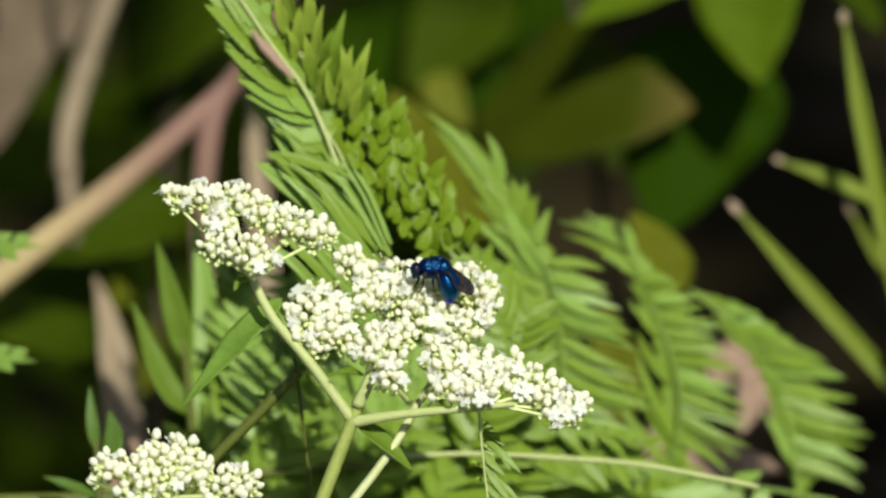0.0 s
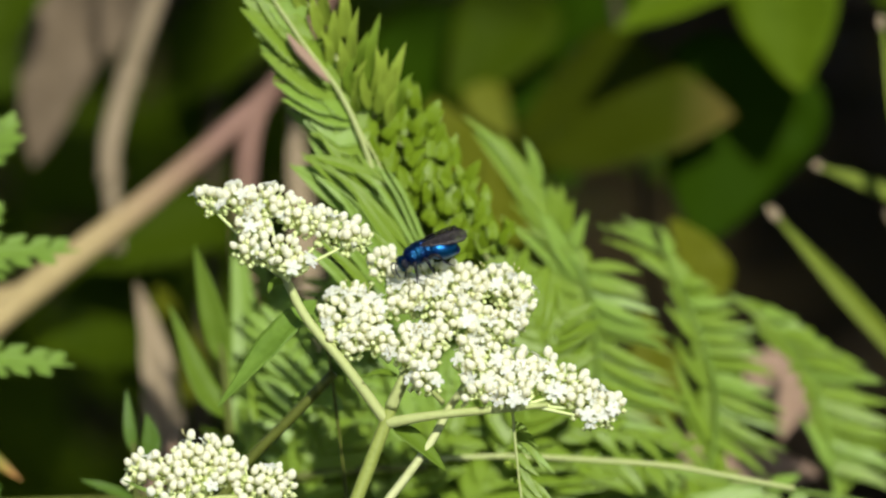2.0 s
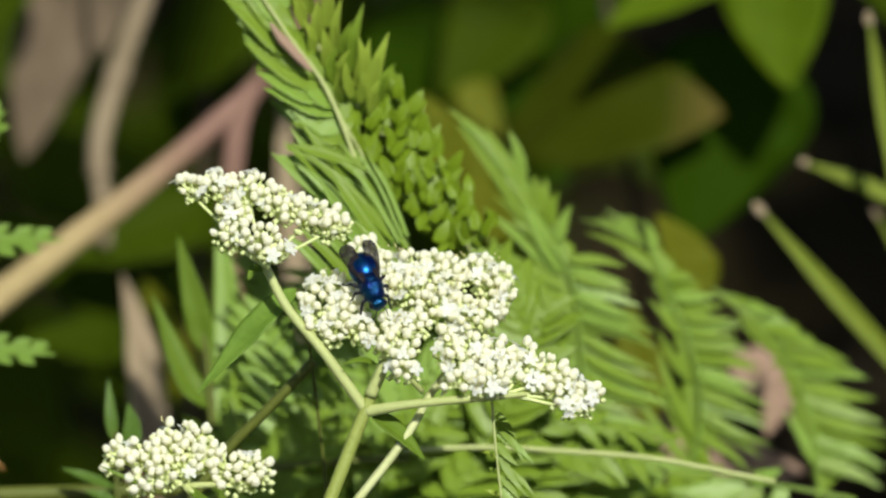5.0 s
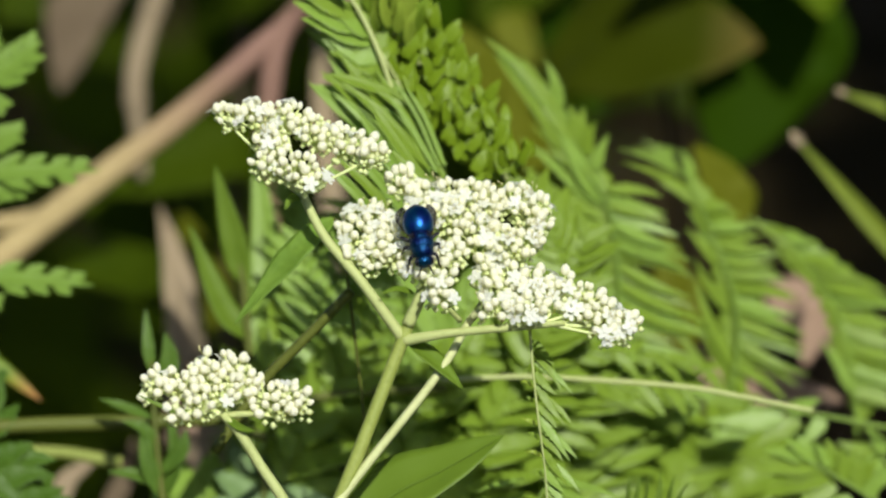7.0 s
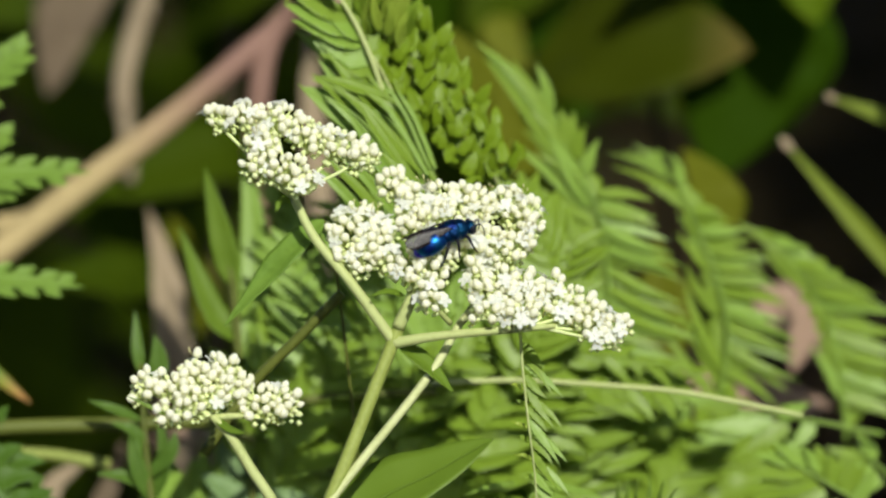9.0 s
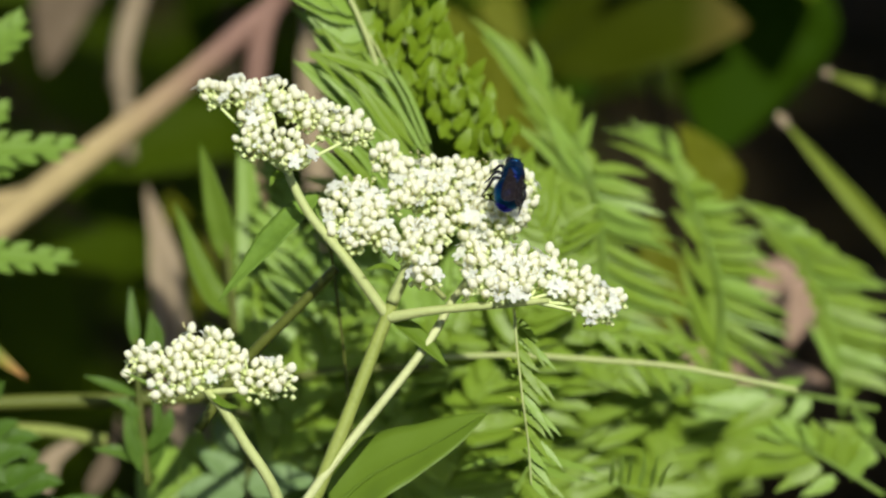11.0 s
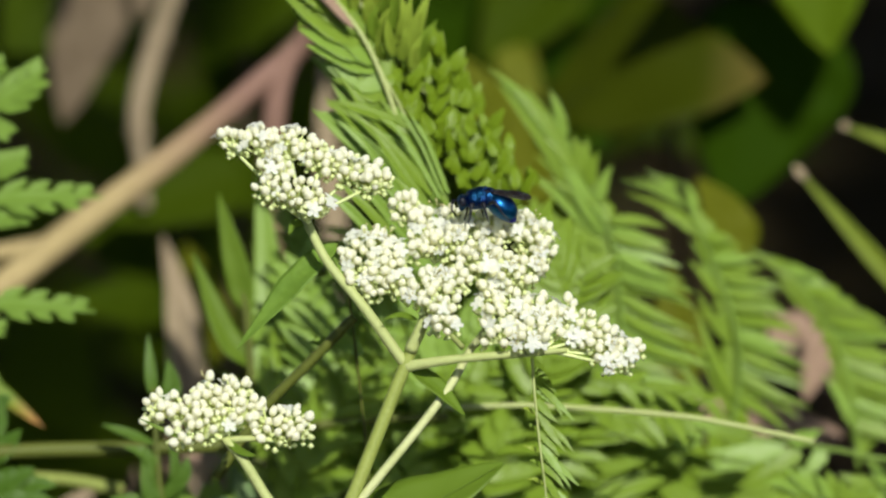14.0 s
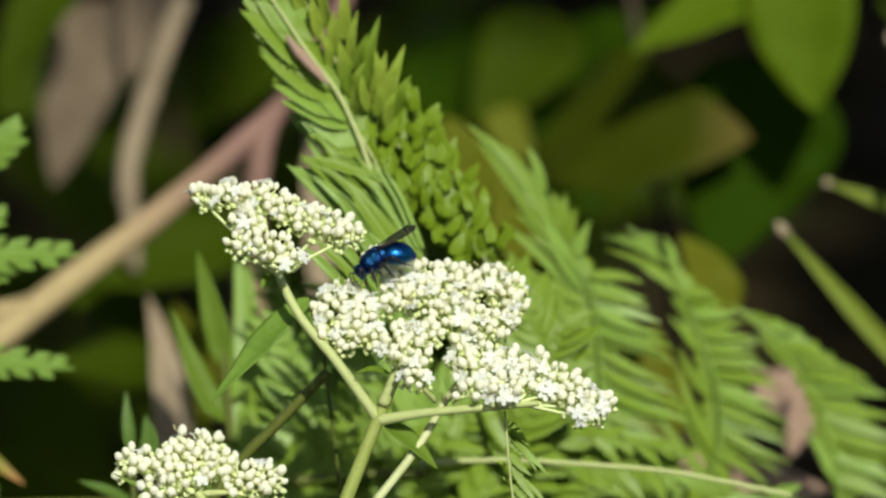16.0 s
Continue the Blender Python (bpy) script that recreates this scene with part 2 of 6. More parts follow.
def unit_leaflet(name, ratio, lobes, tip, bend, seed):
    """A fern leaflet 1 long on +y, its upper side +z, with a lobed margin."""
    rnd = random.Random(seed)
    n, cols = 14, (-1, -0.5, 0, 0.5, 1)
    verts, faces = [], []
    for sidev in (0, 1):
        for i in range(n + 1):
            s = i / n
            half = ratio * 0.5 * (min(1, (1 - s) * tip) ** 0.7) * min(1, 0.8 + s * 1.6)
            half *= 1 + lobes * (abs((s * 6.3) % 1 - 0.5) * 2 - 0.6)
            half = max(half, 0.008)
            for c in cols:
                z = 0.16 * abs(c) * half - bend * s * s + 0.01 * rnd.uniform(-1, 1)
                verts.append((c * half + 0.05 * bend * s, s, z - sidev * 0.012))
    m, k = len(cols), (n + 1) * len(cols)
    for i in range(n):
        for j in range(m - 1):
            a = i * m + j
            faces.append((a, a + 1, a + m + 1, a + m))
            faces.append((k + a + m, k + a + m + 1, k + a + 1, k + a))
        a = i * m
        faces.append((a, a + m, k + a + m, k + a))
        a = i * m + m - 1
        faces.append((k + a, k + a + m, a + m, a))
    return mesh(name, verts, faces)


LEAFLETS = [unit_leaflet("leaflet", 0.33, 0.12, 2.4, b, i) for i, b in enumerate((0.05, 0.12, 0.2))]
LEAFLETS_SLIM = [unit_leaflet("leaflet_slim", 0.20, 0.05, 2.0, b, 7 + i) for i, b in enumerate((0.02, 0.08, 0.14))]
LEAFLETS_BROAD = [unit_leaflet("leaflet_broad", 0.4, 0.2, 1.75, b, 27 + i) for i, b in enumerate((0.04, 0.1, 0.18))]
LEAFLETS_SCALE = [unit_leaflet("leaflet_round", r, 0.08, 1.9, b, 37 + i) for i, (b, r) in enumerate(((0.15, 0.48), (0.25, 0.58), (0.35, 0.52)))]
TINTED = {}


def tinted(me, mat):
    """The same mesh with another material."""
    key = (me.name, mat.name)
    if key not in TINTED:
        TINTED[key] = me.copy()
        TINTED[key].materials.clear()
        TINTED[key].materials.append(mat)
    return TINTED[key]


def frond(label, axis, left, right, pairs, mat, angle=55, face=None, stalk=0.5, kinds=(LEAFLETS_BROAD, LEAFLETS), droop=0.12, seed=1, taper=0.15, twist=24):
    """A fern frond: rachis from base to tip, with leaflets of at most left and right millimetres on its two sides."""
    rnd = random.Random(seed)
    face = face or way(0, 0.5, -1)
    base = axis[0]
    top = thing("fern_frond", base, label, "fern", "fern fronds")
    part("rachis", tube("rachis", axis, (stalk * 0.7, stalk * 0.25), base, 20, 6), FERN, top)
    n = 60
    line = glide(axis, n)
    for k in range(pairs):
        s = 0.02 + 0.96 * k / max(pairs - 1, 1)
        for sign, size, kind in ((1, left, kinds[0]), (-1, right, kinds[1])):
            if size <= 0:
                continue
            q = min(max(s + sign * 0.2 / pairs, 0), 1) * n
            i = min(int(q), n - 1)
            p = line[i].lerp(line[i + 1], q - i)
            tan = (line[i + 1] - line[i]).normalized()
            side = face.cross(tan).normalized() * sign
            shape = (1 - s) ** 0.75 * min(1, 0.75 + s * 1.6) + taper * s
            length = size * MM * shape * rnd.uniform(0.74, 1.12)
            a = radians((angle if isinstance(angle, (int, float)) else angle[0 if sign > 0 else 1]) + rnd.uniform(-13, 13) - 16 * s)
            y = (tan * math.cos(a) + side * math.sin(a) - face * droop * rnd.uniform(0.2, 1.6)).normalized()
            x = y.cross(face).normalized()
            x = (Matrix.Rotation(radians(rnd.uniform(-twist, twist)), 3, y) @ x)
            z = x.cross(y)
            m = Matrix((x, y, z)).transposed().to_4x4() @ Matrix.Diagonal((length, length, length, 1))
            m.translation = p - base
            part("leaflet", tinted(rnd.choice(kind), mat), None, top, place=m)
    return top


# ---- ground ----
def ground():
    verts, faces, n = [], [], 60
    near = [(-1.5 + 3 * i / n) for i in range(n + 1)]
    for j in range(n + 1):
        for i in range(n + 1):
            x, y = near[i], -1.5 + 5 * j / n
            verts.append((x, y, 0.03 * noise.noise(Vector((x * 4, y * 4, 0))) + 0.012 * noise.noise(Vector((x * 17, y * 17, 3)))))
    for j in range(n):
        for i in range(n):
            a = j * (n + 1) + i
            faces.append((a, a + 1, a + n + 2, a + n + 1))
    k = len(verts)
    ring = [0, n, (n + 1) * (n + 1) - 1, n * (n + 1)]
    verts += [(-800, -800, 0), (800, -800, 0), (800, 800, 0), (-800, 800, 0)]
    edges = ([i for i in range(n + 1)], [j * (n + 1) + n for j in range(n + 1)],
             [n * (n + 1) + i for i in range(n, -1, -1)], [j * (n + 1) for j in range(n, -1, -1)])
    for e, line in enumerate(edges):
        faces.append(tuple([k + e] + [k + (e + 1) % 4] + line[::-1]))
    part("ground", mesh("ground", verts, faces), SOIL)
    tagged(bpy.data.objects["ground"], "bare forest soil with decaying litter, darkened for shade", "ground", "", "structure")


ground()


def litter():
    """Dead leaves lying thickly on the soil."""
    rnd = random.Random(5)
    verts, faces = [], []
    for k in range(500):
        c = Vector((rnd.uniform(-0.5, 0.5), rnd.uniform(0.4, 2.2), rnd.uniform(0.012, 0.045)))
        a, length, wide = rnd.uniform(0, 6.3), rnd.uniform(0.03, 0.08), rnd.uniform(0.012, 0.03)
        d, e = Vector((math.cos(a), math.sin(a), rnd.uniform(-0.3, 0.3))), Vector((-math.sin(a), math.cos(a), rnd.uniform(-0.4, 0.4)))
        b = len(verts)
        for s, w, lift in ((-1, 0, 0), (-0.4, 1, 0.1), (0.3, 0.9, 0.12), (1, 0, 0), (0.3, -0.9, 0.12), (-0.4, -1, 0.1), (0, 0, -0.05)):
            verts.append(c + d * s * length / 2 + e * w * wide / 2 + Vector((0, 0, lift * length)))
        faces += [(b + i, b + (i + 1) % 6, b + 6) for i in range(6)]
    # the leaves' brown is darkened too, for the shade they lie in
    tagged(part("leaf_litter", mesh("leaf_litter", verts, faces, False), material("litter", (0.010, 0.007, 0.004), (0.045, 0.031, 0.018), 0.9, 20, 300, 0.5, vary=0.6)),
           "brown dead leaves lying on soil, darkened for shade", "leaf litter", "", "stuff")


litter()


def tree():
    """An added tree, out of view, whose low crown keeps the ground behind the flowers in shade."""
    rnd = random.Random(11)
    top = thing("tree", Vector((1.9, 2.2, 0)), "unseen added tree with a low crown that blocks the sun", "tree")
    b = top.location.copy()
    bark = material("grey_bark", (0.08, 0.06, 0.045), (0.16, 0.13, 0.1), 0.85, 18, 160, 1.0)
    part("trunk", tube("trunk", [b + Vector((0, 0, -0.05)), b + Vector((-0.05, 0.02, 1.0)), b + Vector((0.05, 0.05, 2.6))], (120, 95, 60), b, 14, 12, 0.2), bark, top)
    for k in range(6):
        end = Vector((rnd.uniform(-1.3, 1.2), -0.4 + k * 0.6, 1.75 + rnd.uniform(-0.1, 0.25)))
        start = b + Vector((0, 0, 1.3 + 0.15 * k))
        part("limb", tube("limb", [start, start.lerp(end, 0.5) + Vector((0, 0, 0.25)), end], (40, 22, 6), b, 12, 8, 0.2), bark, top)
    verts, faces = [], []
    for k in range(12500):
        c = Vector((rnd.uniform(-2.2, 2.2), SUN_BLOCK_EDGE + 4.0 * rnd.random(), rnd.uniform(1.62, 1.76)))
        c.y += 0.05 * noise.noise(c * 3)
        a, length = rnd.uniform(0, 6.3), rnd.uniform(0.06, 0.12)
        d = Vector((math.cos(a), math.sin(a), rnd.uniform(-0.6, 0.3))).normalized()
        e = d.cross(Vector((rnd.uniform(-0.4, 0.4), rnd.uniform(-0.4, 0.4), 1))).normalized()
        i0 = len(verts)
        for s, w in ((0, 0), (0.3, 0.26), (0.65, 0.22), (1, 0), (0.65, -0.22), (0.3, -0.26)):
            verts.append(c + d * s * length + e * w * length - b - Vector((0, 0, 0.15 * s * s * length)))
        faces += [(i0, i0 + 1, i0 + 2, i0 + 3), (i0, i0 + 3, i0 + 4, i0 + 5)]
    part("crown", mesh("crown", verts, faces, False), LEAF_SHADE_DARKENED, top)


# where the added crown starts to cut off the sun
SUN_BLOCK_EDGE = -0.76
tree()


def leaf_mass(name, label, category, places, sizes, mat, seed):
    """Many loose leaves in one mesh."""
    rnd = random.Random(seed)
    verts, faces = [], []
    for c in places:
        length = rnd.uniform(*sizes)
        d = Vector((rnd.uniform(-1, 1), rnd.uniform(-1, 1), rnd.uniform(-0.9, 0.5))).normalized()
        e = d.cross(Vector((rnd.uniform(-0.5, 0.5), rnd.uniform(-1.2, 0.2), 1))).normalized()
        f = d.cross(e)
        i0 = len(verts)
        for s, w, h in ((0, 0, 0), (0.25, 0.2, 0.03), (0.6, 0.22, 0.04), (1, 0, -0.1), (0.6, -0.22, 0.04), (0.25, -0.2, 0.03), (0.45, 0, -0.02)):
            verts.append(c + (d * s + e * w + f * h) * length)
        faces += [(i0 + k, i0 + (k + 1) % 6, i0 + 6) for k in range(6)]
    tagged(part(name, mesh(name, verts, faces), mat), label, category, "", "stuff")


def surroundings():
    rnd = random.Random(17)
    # ring of leaves out of view, added to hold back low skylight
    ring = []
    for _ in range(5000):
        a, r = rnd.uniform(0, 2 * math.pi), rnd.uniform(2.0, 2.9)
        ring.append(Vector((r * math.cos(a), 0.3 + r * math.sin(a), 1.9 * rnd.random() ** 1.2)))
    leaf_mass("thicket", "unseen ring of leaves added to shut out low skylight", "bushes", ring, (0.12, 0.24), LEAF_SHADE_DARKENED, 18)
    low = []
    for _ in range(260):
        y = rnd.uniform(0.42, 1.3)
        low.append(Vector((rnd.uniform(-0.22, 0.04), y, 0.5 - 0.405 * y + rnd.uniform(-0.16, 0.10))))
    leaf_mass("undergrowth", "undergrowth leaves in a green darkened for shade", "undergrowth", [p for p in low if p.z > 0.01], (0.03, 0.07), LEAF_SHADE_DARKENED, 19)


surroundings()


# ---- flowering herb ----
def ball(name, rx, rz, rings=5, sides=8, seam=0.0):
    """A bud: egg standing on the origin, along +z."""
    verts, faces = [(0, 0, 0)], []
    for i in range(1, rings):
        a = math.pi * i / rings
        for j in range(sides):
            b = 2 * math.pi * j / sides
            r = rx * math.sin(a) * (1 + seam * math.cos(5 * b)) * (1 + 0.12 * math.cos(a))
            verts.append((r * math.cos(b), r * math.sin(b), rz * (1 - math.cos(a))))
    verts.append((0, 0, rz * 2))
    for j in range(sides):
        faces.append((0, 1 + (j + 1) % sides, 1 + j))
        for i in range(rings - 2):
            a, b = 1 + i * sides + j, 1 + i * sides + (j + 1) % sides
            faces.append((a, b, b + sides, a + sides))
        k = 1 + (rings - 2) * sides
        faces.append((k + j, k + (j + 1) % sides, len(verts) - 1))
    return mesh(name, verts, faces)


BUDS = [ball("bud", 0.63 * MM * k, 0.72 * MM * k * e, 6, 9, 0.04) for k, e in ((1, 1.02), (1.22, 0.95), (0.76, 1.12), (1.08, 1.0), (0.9, 1.18), (1.14, 1.1))]
YOUNG = [ball("young_bud", 0.40 * MM * k, 0.42 * MM * k) for k in (1, 1.15)]


def floret_mesh(seed):
    """An open floret: five spread, notched petals about a small cup."""
    rnd = random.Random(seed)
    verts, faces = [], []
    for k in range(5):
        a = 2 * math.pi * k / 5 + rnd.uniform(-0.15, 0.15)
        d, e = Vector((math.cos(a), math.sin(a), 0)), Vector((-math.sin(a), math.cos(a), 0))
        tilt = rnd.uniform(0.0, 0.5)
        b = len(verts)
        for s, w in ((0.1, 0.14), (0.5, 0.36), (0.9, 0.32), (1.1, 0.12)):
            for c in (-1, 0, 1):
                h = tilt * s * (1.2 - 0.7 * s) + 0.1 * abs(c)
                verts.append((d * s + e * w * c) * 1.15 * MM + Vector((0, 0, h * MM + 0.6 * MM)))
        for i in range(3):
            for j in range(2):
                q = b + i * 3 + j
                faces.append((q, q + 1, q + 4, q + 3))
    b = len(verts)
    for i, (r, z) in enumerate(((0.2, 0), (0.45, 0.35), (0.3, 0.75))):
        verts += [Vector((r * math.cos(j * 1.0472), r * math.sin(j * 1.0472), z)) * MM for j in range(6)]
    for i in range(2):
        for j in range(6):
            p, q = b + i * 6 + j, b + i * 6 + (j + 1) % 6
            faces.append((p, q, q + 6, p + 6))
    faces.append(tuple(b + 12 + j for j in range(6)))
    return mesh("floret", verts, faces)


FLORETS = [floret_mesh(i) for i in range(4)]


def stamen_mesh():
    verts, faces = [], []
    for k in range(4):
        a = 1.57 * k + 0.3
        tip = Vector((math.cos(a) * 0.7, math.sin(a) * 0.7, 1.7 + 0.2 * k)) * MM
        b = len(verts)
        for p, r in ((Vector((0, 0, 0.0006)), 0.05), (tip, 0.05), (tip, 0.16), (tip + Vector((0, 0, 0.0003)), 0.14)):
            verts += [p + Vector((math.cos(j * 2.1), math.sin(j * 2.1), 0)) * r * MM for j in range(3)]
        for i in range(3):
            for j in range(3):
                p, q = b + i * 3 + j, b + i * 3 + (j + 1) % 3
                faces.append((p, q, q + 3, p + 3))
        faces.append((b + 9, b + 10, b + 11))
    return mesh("stamen", verts, faces)


STAMENS = stamen_mesh()
TILT = way(0, 0.72, -0.70)      # the way in which the flower heads face
DOWN_HEAD = way(0, -0.70, -0.72)  # down along a head's face


def umbel(plant, label, hub, heads, seed, open_share=0.16, dense=0.95):
    """A flower head: umbellets (place, half width, half height in millimetres) of stalked buds and florets, joined to hub."""
    rnd = random.Random(seed)
    base = plant.location
    stalks_v, stalks_f = [], []

    def thread(a, b, ra, rb):
        d = (b - a).normalized()
        x = d.orthogonal().normalized()
        y = d.cross(x)
        k = len(stalks_v)
        for p, r in ((a, ra), (b, rb)):
            stalks_v.extend(p - base + (x * math.cos(j * 1.2566) + y * math.sin(j * 1.2566)) * r * MM for j in range(5))
        stalks_f.extend((k + j, k + (j + 1) % 5, k + 5 + (j + 1) % 5, k + 5 + j) for j in range(5))

    def knob(p, r):
        k = len(stalks_v)
        stalks_v.extend(p - base + d * r * MM for d in [Vector(q).normalized() for q in ((1, 0, 0), (-1, 0, 0), (0, 1, 0), (0, -1, 0), (0, 0, 1), (0, 0, -1))])
        stalks_f.extend((k + a, k + b, k + c) for a, b, c in ((0, 2, 4), (2, 1, 4), (1, 3, 4), (3, 0, 4), (2, 0, 5), (1, 2, 5), (3, 1, 5), (0, 3, 5)))

    made = []
    for place, rx, ry in heads:
        root = place - TILT * (0.65 * max(rx, ry)) * MM + (hub - place) * 0.12
        thread(hub, root, 0.3, 0.24)
        tries = int(rx * ry * 40)
        spots, before = [], len(made)
        for _ in range(tries):
            a, b = rnd.uniform(-1, 1), rnd.uniform(-1, 1)
            q = a * a + b * b
            if q > 1 or q > 0.45 + 0.55 * abs(noise.noise(Vector((a * 2.3 + seed, b * 2.3, place.x * 400))) * 2.2 + 0.35):
                continue
            dome = math.sqrt(max(0.0, 1 - 0.8 * q))
            p = place + RIGHT * a * rx * MM + DOWN_HEAD * b * ry * 1.25 * MM + TILT * (dome - 0.75) * min(rx, ry) * 0.75 * MM
            young = rnd.random() < 0.26
            p += TILT * (rnd.uniform(-1.1, 0.4) - (0.4 if young else 0)) * MM
            if any((p - o).length < gap * dense * MM for o, gap in spots) or any((p - o).length < 1.05 * MM for o in made[:before]):
                continue
            if noise.noise(p * 420) < -0.52:   # gaps between the clusters
                continue
            spots.append((p, 0.82 if young else 1.2))
            aim = (p - root).normalized() * 0.8 + TILT * 0.4 + Vector((rnd.uniform(-.3, .3), rnd.uniform(-.3, .3), rnd.uniform(-.3, .3)))
            aim.normalize()
            thread(root, p, 0.12, 0.16)
            for _ in range(2):
                knob(p - TILT * rnd.uniform(0.7, 2.0) * MM + RIGHT * rnd.uniform(-0.8, 0.8) * MM, rnd.uniform(0.4, 0.62))
            turn = aim.to_track_quat("Z", "Y").to_matrix().to_4x4() @ Matrix.Rotation(rnd.uniform(0, 6.3), 4, "Z")
            turn.translation = p - base
            made.append(p)
            plant_list.append((young, rnd.random() < open_share, turn, rnd.random()))
    head = part("umbel", mesh("umbel", stalks_v, stalks_f), PEDICEL, plant, label)
    for young, opened, turn, pick in plant_list:
        if opened and not young:
            f = part("floret", FLORETS[int(pick * 4)], PETAL, head, place=turn)
            if pick > 0.7:
                part("stamen", STAMENS, ANTHER, head, place=turn)
        elif young:
            part("bud", YOUNG[int(pick * 2)], BUD_GREEN, head, place=turn)
        else:
            part("bud", BUDS[int(pick * 6)], BUD, head, place=turn)
    plant_list.clear()
    return head


plant_list = []


def herb():
    base = Vector((-0.15, -0.02, 0.0))
    plant = thing("flowering_herb", base, "herb with pale green stalks and flat heads of cream-white buds", "flower")
    j = at(-5.9, -13.3, 0.0)
    low = at(-15.1, -36.8, -2.0)
    part("stem", tube("stem", [base, at(-33.7, -121.7, -2.0), at(-25.4, -62.5, -2.0), low, j, at(-4.7, -9.9, -0.5)], (1.7, 1.5, 1.3, 1.1, 0.95, 0.75), base, 70, 10, 0.05), STEM_GREEN, plant)
    part("stalk", tube("stalk", [at(-28.5, -70.8, -4.0), at(-24.5, -54.2, -4.0), at(-17.5, -40.2, -3.0), at(-1.2, -19.2, 1.0), at(3.9, -10.8, 5.0), at(6.2, -8.3, 4.0)], (0.8, 0.78, 0.72, 0.66, 0.58, 0.5), base, 50, 8), STEM_PALE, plant)
    part("stalk", tube("stalk", [j, at(-12.0, -4.9, -1.0), at(-17.5, 1.8, 0.0), at(-20.8, 8.0, 1.0)], (0.86, 0.77, 0.72, 0.68), base, 30, 8), STEM, plant)
    part("stalk", tube("stalk", [at(-6.0, -13.6, 0.0), at(1.3, -12.4, -2.0), at(12.2, -11.4, -3.0), at(18.0, -10.9, -3.0)], (0.95, 0.7, 0.62, 0.4), base, 24, 8), STEM, plant)
    part("stalk", tube("stalk", [at(-5.2, -11.2, -0.5), at(-3.2, -6.6, -1.0), at(-2.8, -2.4, 2.0)], (1.0, 0.85, 0.6), base, 14, 8), STEM, plant)
    part("stalk", tube("stalk", [at(2.6, -10.7, 6.0), at(0.5, -8.3, 4.0), at(-0.7, -5.0, 4.0)], (0.45, 0.4, 0.35), base, 10, 6), STEM, plant)
    part("stalk", tube("stalk", [at(4.3, -10.4, 6.0), at(9.8, -2.4, 8.0), at(11.5, 0.9, 8.0)], (0.6, 0.5, 0.45), base, 10, 6), STEM, plant)
    part("stalk", tube("stalk", [at(-28.9, -69.2, -3.0), at(-21.1, -50.7, -7.0), at(-21.9, -39.9, -10.0), at(-26.9, -31.5, -10.0), at(-29.8, -27.0, -10.0), at(-32.4, -24.1, -9.0)], (0.9, 0.9, 0.85, 0.8, 0.75, 0.65), base, 40, 8), STEM, plant)
    part("stalk", tube("stalk", [at(-31.8, -24.4, -9.0), at(-28.6, -24.2, -9.0), at(-25.3, -24.1, -8.0)], (0.6, 0.5, 0.4), base, 8, 6), STEM, plant)

    def heads(*rows):
        return [(p + UP * 0.0003, rx * 0.0745, ry * 0.076) for p, rx, ry in rows]

    umbel(plant, "flat head of cream-white buds and open florets", at(-21.1, 8.0, 1.0), heads(
        (at(-32.1, 19.9, 4.0), 34, 22), (at(-28.0, 19.8, 4.0), 40, 30), (at(-23.4, 19.6, 4.0), 42, 30), (at(-18.8, 17.5, 3.0), 42, 30), (at(-14.4, 15.8, 1.0), 40, 30), (at(-11.0, 14.3, 0.0), 34, 24),
        (at(-25.4, 16.0, 0.0), 38, 26), (at(-26.3, 12.7, -3.0), 32, 20), (at(-22.0, 12.1, -4.0), 40, 26), (at(-19.5, 10.4, -5.0), 36, 18)), 34, 0.2)
    umbel(plant, "broad head of cream-white buds", at(-3.0, -3.3, 4.0), heads(
        (at(-11.5, 4.9, 4.0), 38, 26), (at(-13.4, 2.4, 2.0), 36, 22), (at(-9.7, 1.7, 1.0), 44, 32), (at(-11.6, -1.2, -1.0), 36, 22), (at(-8.0, -1.2, -1.0), 42, 28), (at(-6.7, 3.4, 3.0), 30, 24),
        (at(-3.4, -2.0, -2.0), 40, 30), (at(-0.9, -4.5, -5.0), 38, 30), (at(-0.3, -6.8, -6.0), 32, 18), (at(0.9, -0.9, -1.0), 32, 22)), 22, 0.28)
    umbel(plant, "domed head of cream-white buds", at(3.0, -0.8, 8.0), heads(
        (at(-5.6, 9.7, 10.0), 36, 24), (at(-2.9, 7.3, 8.0), 40, 36), (at(0.7, 8.1, 9.0), 44, 30), (at(4.5, 8.1, 9.0), 42, 28), (at(7.2, 6.0, 8.0), 32, 34), (at(1.6, 4.7, 4.0), 46, 34),
        (at(4.9, 2.2, 3.0), 42, 30), (at(-2.2, 4.3, 5.0), 34, 24)), 23, 0.2)
    umbel(plant, "small head of cream-white buds", at(11.0, 0.1, 8.0), heads(
        (at(10.8, 7.7, 10.0), 30, 26), (at(13.4, 6.0, 9.0), 34, 30), (at(14.2, 3.9, 7.0), 26, 28), (at(12.5, 1.0, 4.0), 36, 24), (at(8.9, 1.4, 4.0), 36, 28), (at(10.4, -0.6, 2.0), 36, 18)), 24, 0.26)
